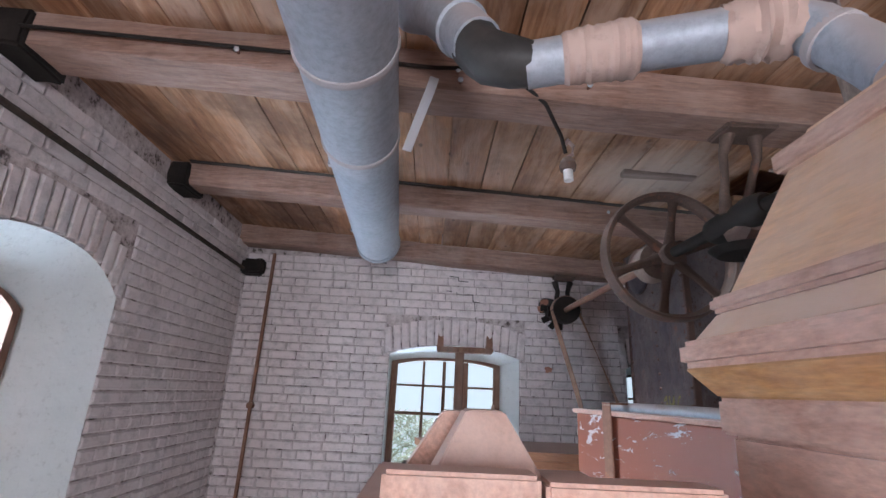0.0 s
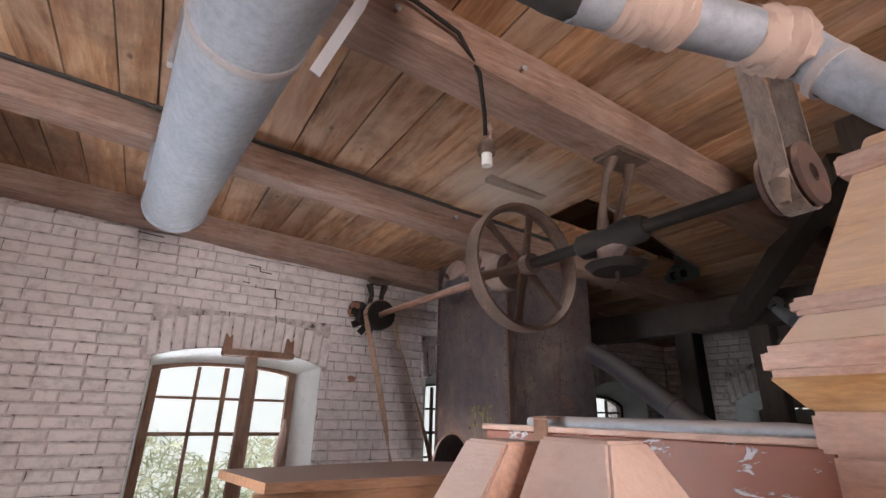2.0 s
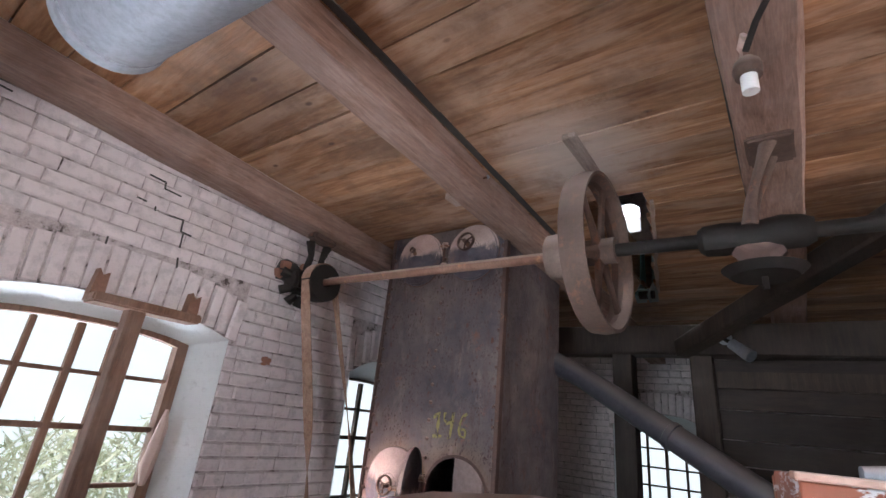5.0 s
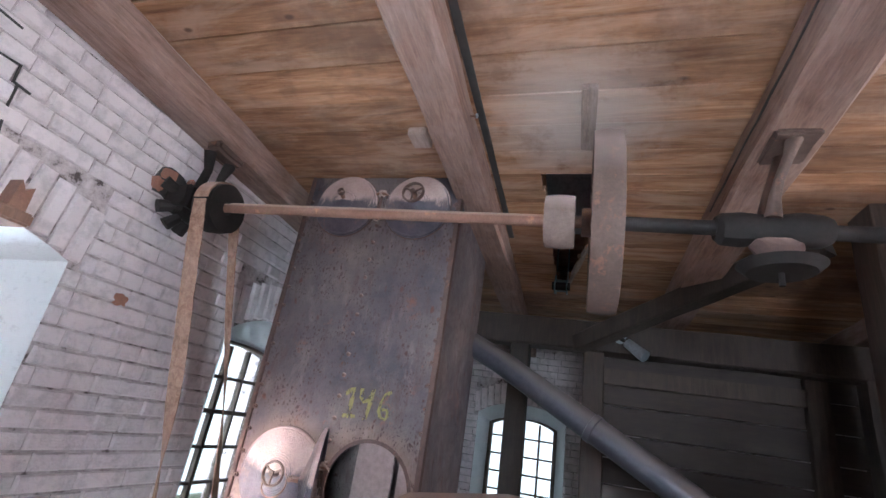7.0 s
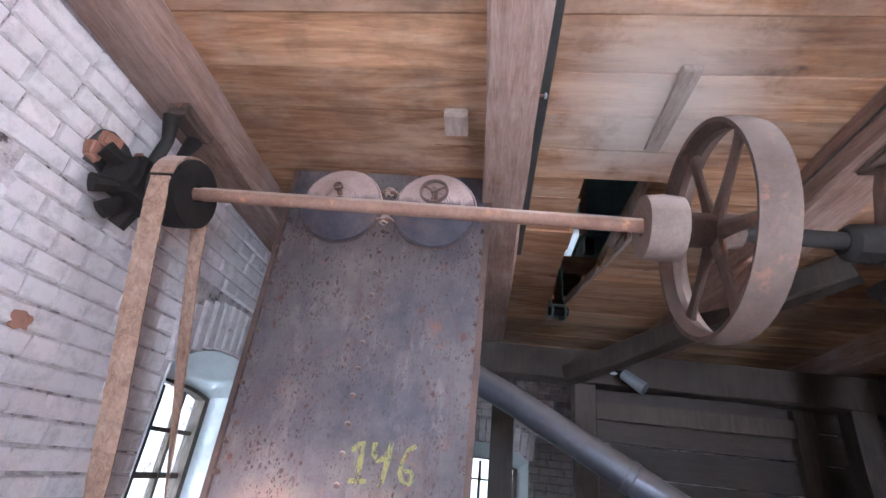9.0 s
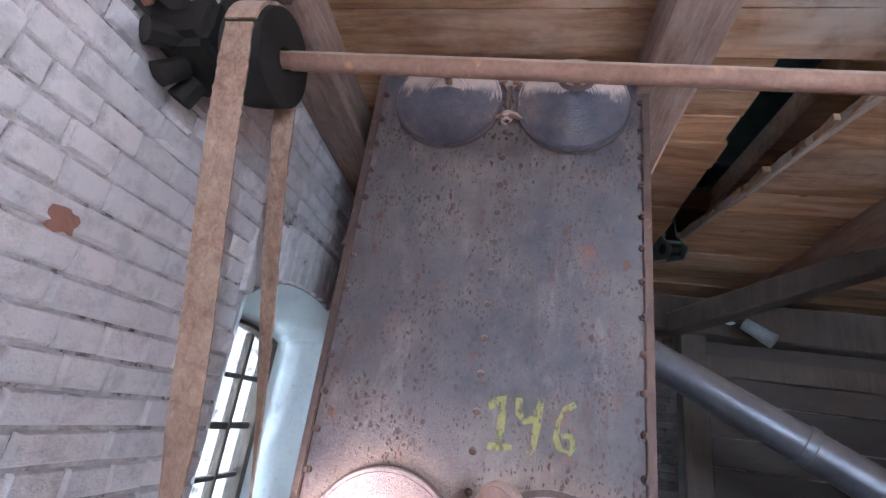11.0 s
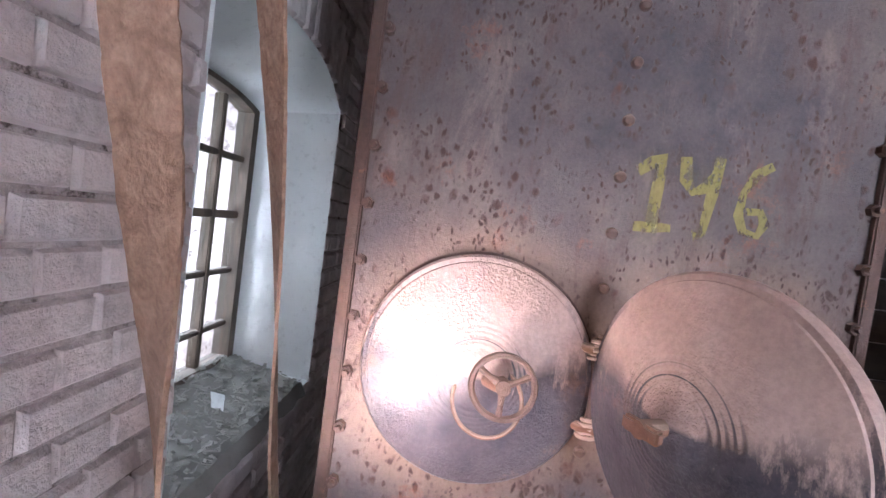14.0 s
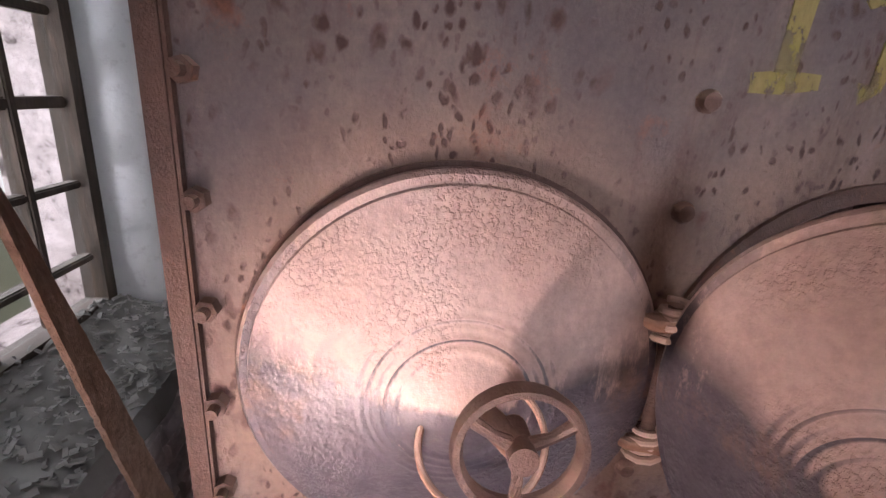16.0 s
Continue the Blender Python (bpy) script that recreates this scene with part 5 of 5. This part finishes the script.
# conduit along the side wall and down the corner
conduit = thing("wall_conduit", "dark conduit pipe along the whitewashed wall", "pipe")
part("run", tube([(WEST + 0.05, 1.2, 2.72), (WEST + 0.05, 3.0, 2.70), (WEST + 0.05, 4.85, 2.68)], 0.016, 10), POSTWOOD, conduit)
part("junction", rough_up(box(WEST + 0.02, WEST + 0.22, 4.84, 4.96, 2.64, 2.78, 0.02), 0.015, 15, 1), BLACKIRON, conduit, "black junction box")
part("drop", tube([(-0.76, 4.96, 2.86), (-0.765, 4.96, 1.5), (-0.77, 4.96, 0.05)], 0.016, 10), RUST, conduit, "rusty drop pipe")
part("clip", rod((-0.765, 4.99, 1.52), (-0.765, 4.935, 1.52), 0.028, seg=12), RUST, conduit)

# ---------------------------------------------------------------- behind the housing: spout, posts, boards
spout = thing("spout_pipe", "grey sloping sheet-metal spout", "pipe")
A, B = Vector((2.80, 2.05, 1.19)), Vector((3.20, 3.55, 2.06))
part("pipe", tube([A, A.lerp(B, 0.3), A.lerp(B, 0.65), B, B + Vector((0.02, 0.25, 0.12))], [0.074, 0.073, 0.073, 0.073, 0.073], 32), DARKDUCT, spout)
for f in (0.3, 0.64):
    part("band", ring(A.lerp(B, f), B - A, [(0.072, -0.02), (0.079, -0.015), (0.079, 0.015), (0.072, 0.02)], 32), DARKDUCT, spout)
part("support", box(2.78, 2.86, 2.02, 2.10, 0.0, 1.14, 0.006), POSTWOOD, spout)

# timber frame and boards in the dark part of the mill, its shade in their tones
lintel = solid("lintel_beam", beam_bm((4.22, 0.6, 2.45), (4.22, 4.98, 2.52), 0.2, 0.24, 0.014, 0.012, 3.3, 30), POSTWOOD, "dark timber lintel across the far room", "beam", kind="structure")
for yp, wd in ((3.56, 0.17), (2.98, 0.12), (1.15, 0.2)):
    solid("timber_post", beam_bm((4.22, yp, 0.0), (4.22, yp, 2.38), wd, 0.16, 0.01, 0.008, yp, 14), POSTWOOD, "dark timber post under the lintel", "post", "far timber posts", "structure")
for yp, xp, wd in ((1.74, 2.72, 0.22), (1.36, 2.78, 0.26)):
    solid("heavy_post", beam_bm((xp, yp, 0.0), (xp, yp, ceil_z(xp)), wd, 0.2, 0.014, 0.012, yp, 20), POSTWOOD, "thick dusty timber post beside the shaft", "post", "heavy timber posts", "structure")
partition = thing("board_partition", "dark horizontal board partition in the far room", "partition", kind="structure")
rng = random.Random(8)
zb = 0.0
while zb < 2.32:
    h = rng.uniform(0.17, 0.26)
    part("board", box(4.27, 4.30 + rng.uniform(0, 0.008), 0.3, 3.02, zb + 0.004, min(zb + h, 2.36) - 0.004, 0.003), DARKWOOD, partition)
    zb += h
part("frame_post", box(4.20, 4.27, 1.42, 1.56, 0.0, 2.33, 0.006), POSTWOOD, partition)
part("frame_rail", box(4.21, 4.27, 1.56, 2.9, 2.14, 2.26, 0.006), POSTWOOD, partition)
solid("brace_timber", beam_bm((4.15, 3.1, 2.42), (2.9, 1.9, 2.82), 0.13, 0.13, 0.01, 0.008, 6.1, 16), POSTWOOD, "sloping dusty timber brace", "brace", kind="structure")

# hand lamp stub on the lintel
stub = thing("spot_lamp", "small grey unlit spot lamp on the lintel", "lamp")
part("base", rod((4.11, 2.80, 2.50), (4.05, 2.80, 2.47), 0.045, seg=18), BRIGHT, stub)
part("arm", tube([(4.06, 2.80, 2.47), (4.0, 2.77, 2.44), (3.97, 2.74, 2.42)], 0.014, 10), BLACKIRON, stub)
part("barrel", tube([(3.985, 2.755, 2.425), (3.93, 2.67, 2.345), (3.91, 2.64, 2.32)], [0.036, 0.042, 0.044], 20), BRIGHT, stub, "bright grey lamp barrel")

# teal sheet-metal machine upstairs, seen through the slot, and its bracket in the slot
teal = thing("upper_machine", "teal painted sheet-metal machine on the upper floor", "machine")
part("casing", box(3.85, 4.75, 1.85, 3.05, 3.42, 4.7, 0.02), TEAL, teal)
for xa in (3.87, 4.65):
    for ya in (1.88, 2.94):
        part("leg", box(xa, xa + 0.07, ya, ya + 0.07, 3.3, 3.42, 0.004), BLACKIRON, teal)
part("corner_strip", box(3.835, 3.85, 3.0, 3.06, 3.42, 4.7, 0.003), PINKPATCH, teal, "pale worn corner strip")
bracket = thing("slot_bracket", "chipped teal metal bracket hanging in the ceiling slot", "bracket")
part("cheek", prism([(3.55, 2.70), (3.62, 2.66), (3.90, 2.74), (3.90, 3.2), (3.80, 3.2), (3.72, 2.84)], "y", 3.285, 3.292), TEAL, bracket)
part("cheek", prism([(3.55, 2.70), (3.62, 2.66), (3.90, 2.74), (3.90, 3.2), (3.80, 3.2), (3.72, 2.84)], "y", 3.20, 3.207), TEAL, bracket)
part("web", box(3.62, 3.90, 3.207, 3.285, 2.76, 2.768), TEAL, bracket)
part("bolt_boss", rod((3.66, 3.18, 2.73), (3.66, 3.31, 2.73), 0.03, seg=14), BLACKIRON, bracket, "black bolt boss")
for x0, x1, ya, yb in ((2.47, 3.2, 2.918, 3.062), (3.2, 3.92, 3.062, 3.205)):
    edge = beam_bm((x0, ya, ceil_z(x0) + 0.012), (x1, yb, ceil_z(x1) + 0.012), 0.022, 0.05, 0.004, 0.01, x0 * 3, 18)
    solid("slot_edging", edge, PINKPATCH, "pale splintered edge of the slot in the boards", "board", "slot edging", "structure")

# far shaft bearing, drop hanger and idler pulley
far_bearing = thing("drop_hanger", "black greasy shaft hanger under the beam", "bearing")
block = bm_tube(bmesh.new(), [(1.955, y, 2.425) for y in (2.66, 2.64, 2.58, 2.52, 2.46, 2.40, 2.34, 2.31)], [0.040, 0.058, 0.062, 0.052, 0.056, 0.064, 0.058, 0.040], 18, 0.10)
part("bearing_block", block, BLACKIRON, far_bearing)
part("grease_lump", tube([(1.955, 2.54, 2.385), (1.957, 2.50, 2.355), (1.955, 2.45, 2.350), (1.955, 2.41, 2.375)], [0.03, 0.048, 0.05, 0.03], 16, 0.25), DARKRUST, far_bearing, "rusty crusted grease lump")
part("drip_pan", lathe((1.955, 2.47, 2.285), (0, 0, 1), [(0.0, -0.016), (0.10, -0.016), (0.130, 0.012), (0.122, 0.014), (0.095, -0.004), (0.0, -0.004)], 28), BLACKIRON, far_bearing)
part("drip_cock", rod((1.955, 2.47, 2.275), (1.955, 2.47, 2.225), 0.010, seg=10), BLACKIRON, far_bearing)
part("pan_stem", rod((1.955, 2.47, 2.27), (1.955, 2.47, 2.36), 0.014, seg=10), BLACKIRON, far_bearing)
part("foot_plate", rough_up(box(1.86, 2.07, 2.32, 2.47, 2.755, 2.79, 0.010), 0.006, 16, 1), CAST, far_bearing, "dusty cast foot plate")
for s, bow in ((-1, 0.012), (1, 0.02)):
    part("yoke", tube([(1.96 + s * 0.055, 2.40, 2.765), (1.96 + s * (0.055 + bow), 2.43, 2.68), (1.96 + s * (0.04 + bow), 2.46, 2.60), (1.96 + s * 0.05, 2.48, 2.53), (1.96 + s * 0.045, 2.49, 2.45)], [0.028, 0.018, 0.016, 0.019, 0.028], 14, 0.08), CAST, far_bearing, "dusty curved cast yoke")
upper_drive = thing("upper_drive_belt", "dusty grey belt rising through the ceiling from a rusty pulley", "belt")
UX, UY, UZ = SX + 0.02, 1.80, SZ - 0.02
part("pulley", ring((UX, UY, UZ), (0, 1, 0), [(0.03, -0.06), (0.10, -0.06), (0.104, -0.045), (0.098, -0.04), (0.10, 0.0), (0.098, 0.04), (0.104, 0.045), (0.10, 0.06), (0.03, 0.06)], 32), DARKRUST, upper_drive, "rusty iron belt pulley")
for s, top in ((-1, -0.13), (1, 0.12)):
    strand = bmesh.new()
    for k in range(12):
        f0, f1 = k / 12, (k + 1) / 12
        xs = [UX + s * 0.106 + (top - s * 0.106) * f + 0.006 * math.sin(7 * f) for f in (f0, f1)]
        zs = [UZ + (ceil_z(UX) + 0.01 - UZ) * f for f in (f0, f1)]
        bm_prism(strand, [(xs[0] - 0.004, zs[0]), (xs[0] + 0.004, zs[0]), (xs[1] + 0.004, zs[1]), (xs[1] - 0.004, zs[1])], "y", UY - 0.036, UY + 0.036)
    bmesh.ops.remove_doubles(strand, verts=strand.verts[:], dist=1e-5)
    part("strand", strand, GREYBELT, upper_drive)
under = bmesh.new()
for k in range(16):
    a0, a1 = math.pi + math.pi * k / 16, math.pi + math.pi * (k + 1) / 16
    bm_prism(under, [(UX + r * math.cos(a), UZ + r * math.sin(a)) for a, r in ((a0, 0.105), (a1, 0.105), (a1, 0.112), (a0, 0.112))], "y", UY - 0.036, UY + 0.036)
bmesh.ops.remove_doubles(under, verts=under.verts[:], dist=1e-5)
part("pulley_wrap", under, GREYBELT, upper_drive)
part("belt_hook", tube([(UX - 0.115, UY - 0.02, UZ - 0.02), (UX - 0.15, UY - 0.02, UZ - 0.06), (UX - 0.13, UY - 0.01, UZ - 0.10), (UX - 0.08, UY, UZ - 0.095)], [0.02, 0.026, 0.022, 0.014], 12, 0.2), PALEIRON, upper_drive, "pale iron belt fastener")

# black strip for the shade in the gap between boards and second beam
solid("ceiling_gap_strip", beam_bm((-0.9, 3.552, ceil_z(-0.9) - 0.002), (3.1, 3.556, ceil_z(3.1) - 0.002), 0.034, 0.012, 0.003, 0.004, 2.2, 24), LEATHER, "black strip holding the shade of the gap between ceiling boards and beam", "ceiling gap", kind="structure")

# long drying crack along the second beam
solid("beam_crack", beam_bm((-0.4, 2.503, ceil_z(-0.4) - 0.085), (2.6, 2.503, ceil_z(2.6) - 0.07), 0.006, 0.006, 0.001, 0.006, 4.4, 40), LEATHER, "long dark drying crack in the timber beam", "crack", kind="structure")

# patches nailed under the ceiling
for (x0, x1, y0, y1, t) in ((1.76, 2.17, 3.07, 3.13, 0.014), (1.98, 2.10, 3.83, 3.92, 0.03)):
    zz = ceil_z((x0 + x1) / 2)
    solid("ceiling_patch", rough_up(box(x0, x1, y0, y1, zz - t - 0.006, zz + 0.012, 0.004), 0.003, 8), PINKPATCH, "pale dusty board patch nailed to the ceiling", "board", "ceiling patches")

# portable video light aimed at the round doors; stand and fixed place are added
vl = thing("video_light", "small black video light with barn doors on an added thin stand", "lamp")
VL = Vector((1.98, 4.70, 1.13))
DOOR = Vector((2.38, 4.44, 1.33))
aim = look(VL, DOOR)


def vl_part(name, bm, material, label=""):
    bm.transform(aim)
    return part(name, bm, material, vl, label)


vl_part("lamp_body", box(-0.05, 0.05, -0.035, 0.035, 0.004, 0.05, 0.006), LEATHER)
lens_part = vl_part("lens_panel", box(-0.042, 0.042, -0.028, 0.028, 0.0, 0.004), m_lamp(), "glowing lamp panel")
for s, nm in ((-1, "barn_door"), (1, "barn_door")):
    flap = bmesh.new()
    bm_box(flap, -0.052, 0.052, s * 0.036, s * 0.040, -0.05, 0.004, 0.001)
    vl_part(nm, flap, LEATHER, "black barn door flap")
part("stand_pole", rod((VL.x - 0.03, VL.y + 0.03, 0.02), (VL.x - 0.03, VL.y + 0.03, VL.z - 0.03), 0.008, seg=12), LEATHER, vl)
for k in range(3):
    a = 0.4 + 2.0944 * k
    part("stand_leg", rod((VL.x - 0.03, VL.y + 0.03, 0.16), (VL.x - 0.03 + 0.13 * math.cos(a), VL.y + 0.03 + 0.13 * math.sin(a), 0.006), 0.006, seg=10), LEATHER, vl)

# screws, hooks and nails on the timbers
for k, (x, y, z) in enumerate(((0.79, 2.288, 2.895), (0.80, 2.288, 2.85), (-0.07, 2.288, 2.93), (1.85, 3.578, 2.875), (0.2, 3.578, 2.93), (1.3, 2.288, 2.86))):
    screw = thing("beam_screw", "rusty screw hook in the timber beam", "screw", "beam screws")
    part("shank", rod((x, y + 0.01, z), (x, y - 0.022, z), 0.005, seg=8), RUST, screw)
    part("head", lathe((x, y - 0.02, z), (0, -1, 0), [(0.011, 0.0), (0.011, 0.004), (0.006, 0.008), (0.0, 0.009)], 12), BRIGHT, screw)

# broken masonry where the shaft passes into the wall
# flat black patch laid on for the shade inside the hole
hole = bmesh.new()
rim = []
for k in range(16):
    a = 2 * math.pi * k / 16
    r = 0.075 * (1 + 0.45 * noise.noise(Vector((math.cos(a) * 2, math.sin(a) * 2, 5))))
    rim.append((1.80 + r * 1.25 * math.cos(a), 2.50 + r * math.sin(a)))
bm_prism(hole, rim, "y", 4.972, 4.986)
solid("hole_shade_patch", hole, LEATHER, "flat black patch holding the shade of the broken hole in the brickwork", "hole", kind="structure")
for k, (x, z, w, hh) in enumerate(((1.755, 2.535, 0.07, 0.05), (1.90, 2.56, 0.06, 0.04), (1.72, 2.47, 0.05, 0.05))):
    solid("broken_brick", rough_up(box(x - w / 2, x + w / 2, 4.95, 4.99, z - hh / 2, z + hh / 2, 0.008), 0.012, 24, 1), BAREBRICK, "broken bare red brick stump", "brick", "broken bricks", "structure")
patch = bmesh.new()
rim = []
for k in range(18):
    a = 2 * math.pi * k / 18
    r = 0.028 * (1 + 0.6 * noise.noise(Vector((math.cos(a) * 2, math.sin(a) * 2, 9))))
    rim.append((1.79 + r * 1.2 * math.cos(a), 1.935 + r * math.sin(a)))
bm_prism(patch, rim, "y", 4.992, 4.999)
solid("chipped_spot", patch, BAREBRICK, "chipped spot of bare red brick", "brick", kind="structure")


def crack(pts, w=0.007):
    bm = bmesh.new()
    for (xa, za), (xb, zb) in zip(pts, pts[1:]):
        d = Vector((xb - xa, zb - za)).normalized() * w / 2
        bm_prism(bm, [(xa - d.x - d.y, za - d.y + d.x), (xb + d.x - d.y, zb + d.y + d.x), (xb + d.x + d.y, zb + d.y - d.x), (xa - d.x + d.y, za - d.y - d.x)], "y", 4.9905, 4.997)
    return bm


for pts in (
    [(0.88, 2.74), (0.96, 2.735), (0.965, 2.70), (1.05, 2.695)],
    [(0.86, 2.60), (0.95, 2.595), (0.955, 2.56), (1.10, 2.575), (1.105, 2.51), (1.16, 2.505)],
    [(0.80, 2.36), (0.805, 2.24), (0.79, 2.20)],
    [(1.12, 2.50), (1.125, 2.40), (1.14, 2.32)],
    [(-0.08, 2.86), (0.28, 2.835)],
):
    solid("wall_crack", crack(pts), LEATHER, "dark open crack in the brick joints", "crack", "wall cracks", "structure")

# ---------------------------------------------------------------- bricks of the walls, last
COURSE, GAP = 0.0735, 0.008


def brick_geo(w, h, d, seed, bite=0.008):
    """Front of a worn painted brick; the face looks along -y, its back lies at y = 0."""
    r = random.Random(seed)
    j = lambda a: r.uniform(-a, a)
    rows = []
    for inset, depth in ((0.0, 0.0), (0.003, -d * 0.62), (bite, -d)):
        rows.append([(sx * (w / 2 - inset) + j(0.0022), depth + j(0.0012), sz * (h / 2 - inset) + j(0.0018)) for sx, sz in ((-1, -1), (1, -1), (1, 1), (-1, 1))])
    # the face gets a middle row so that it bulges a little
    vs = [v for row in rows for v in row] + [(j(w * 0.2), -d - r.uniform(0.0, 0.002), j(h * 0.2))]
    fs = []
    for a in (0, 4):
        for i in range(4):
            k = (i + 1) % 4
            fs.append((a + i, a + k, a + 4 + k, a + 4 + i))
    for i in range(4):
        fs.append((8 + i, 8 + (i + 1) % 4, 12))
    return vs, fs


def brick_rows(lo, hi, z0, z1, blocked, seed):
    """Courses of stretchers and headers: (u, z, width) of each brick that is not blocked."""
    r = random.Random(seed)
    out, z, k = [], z0, 0
    while z + COURSE < z1:
        long = 0.245 if k % 2 == 0 else 0.122
        u = lo - r.uniform(0.0, long)
        while u < hi:
            w = long * r.uniform(0.93, 1.05) if r.random() < 0.82 else (0.122 if long > 0.2 else 0.245)
            a, b = max(u, lo), min(u + w, hi)
            for c0, c1 in blocked(z + COURSE / 2):
                if a < c1 and b > c0:
                    if a < c0 - 0.03:
                        b = c0
                    elif b > c1 + 0.03:
                        a = c1
                    else:
                        b = a
            if b - a > 0.03:
                out.append(((a + b) / 2, z + COURSE / 2 + 0.003 * noise.noise(Vector((a * 3.1, z * 5.0, seed))), b - a - 0.007))
            u += w
        z += COURSE
        k += 1
    return out


def arch_block(o, ring_h):
    u0, u1, z0, spring, rise = o

    def f(z):
        if z < z0 - 0.03 or z > spring + rise + ring_h:
            return []
        if z < spring - 0.02:
            return [(u0 - 0.004, u1 + 0.004)]
        return [(u0 - 0.05, u1 + 0.05)]
    return f


def joined(name, parent, items, to_world, material, label):
    vs, fs = [], []
    for n, (u, z, w, h, tilt) in enumerate(items):
        v, f = brick_geo(w, h, 0.014 + (n * 37 % 11) * 0.0007, n)
        o = len(vs)
        c, s = math.cos(tilt), math.sin(tilt)
        vs += [to_world(u + a * c - e * s, z + a * s + e * c, b) for a, b, e in v]
        fs += [tuple(o + i for i in q) for q in f]
    me = bpy.data.meshes.new(name)
    me.from_pydata(vs, [], fs)
    me.materials.append(material)
    ob = new(name, me)
    ob.parent = parent
    return tagged(ob, label, kind="stuff")


def soldiers(o, ring_h=0.235):
    """Bricks on end over an arched opening, fanned a little."""
    u0, u1, z0, spring, rise = o
    n = round((u1 - u0 + 0.09) / 0.072)
    out = []
    for i in range(n):
        u = u0 - 0.045 + (i + 0.5) * (u1 - u0 + 0.09) / n
        s = (2 * u - u0 - u1) / (u1 - u0)
        zt = arch_top(max(min(u, u1), u0), u0, u1, spring, rise)
        out.append((u + s * 0.012, zt + ring_h / 2 + 0.004, 0.064, ring_h - 0.008, -0.10 * s))
    return out


def blocked_by(openings):
    fs = [arch_block(o, 0.235) for o in openings]
    return lambda z: [r for f in fs for r in f(z)]


def skin(wall, openings, lo, hi, top, to_world, seed, near=None, material=BRICK, z0=0.3):
    rows = [(u, z, w, COURSE - GAP * 1.15, 0.0) for u, z, w in brick_rows(lo, hi, z0, top, blocked_by(openings), seed)]
    for o in openings:
        rows += soldiers(o)
    pick = [b for b in rows if near and near(b)][:300]
    chosen = set(pick)
    joined("brick_field", wall, [b for b in rows if b not in chosen], to_world, material, "whitewashed bricks of the wall")
    return pick


picked = skin(wall_north, [W1, W2, W3], WEST + 0.012, EAST - 0.01, 2.93, lambda u, z, d: (u, NORTH + 0.010 + d, z), 21, lambda b: 1.56 < b[0] < 2.46 and 0.9 < b[1] < 2.75)
variants = {}
for n, (u, z, w, h, tilt) in enumerate(picked):
    kind = (round(w / 0.03), h > 0.1, n % 4)
    if kind not in variants:
        v, f = brick_geo(w, h, 0.013 + 0.0016 * (n % 4), 900 + n, 0.006)
        me = bpy.data.meshes.new("brick")
        me.from_pydata(v, [], f)
        me.materials.append(BRICK)
        variants[kind] = (me, w)
    me, w0 = variants[kind]
    ob = new("brick", me)
    ob.parent = wall_north
    ob.matrix_basis = pose(u, NORTH + 0.010, z, 1.6 * math.sin(n * 7.3), math.degrees(-tilt), 1.3 * math.sin(n * 3.7)) @ Matrix.Diagonal((w / w0, 1, 1, 1))

skin(wall_west, [WW], 0.3, NORTH - 0.01, 2.98, lambda u, z, d: (WEST - 0.010 - d, u, z), 33)
skin(wall_east, [E1], 2.4, NORTH - 0.01, 2.7, lambda u, z, d: (EAST + 0.010 + d, u, z), 45)
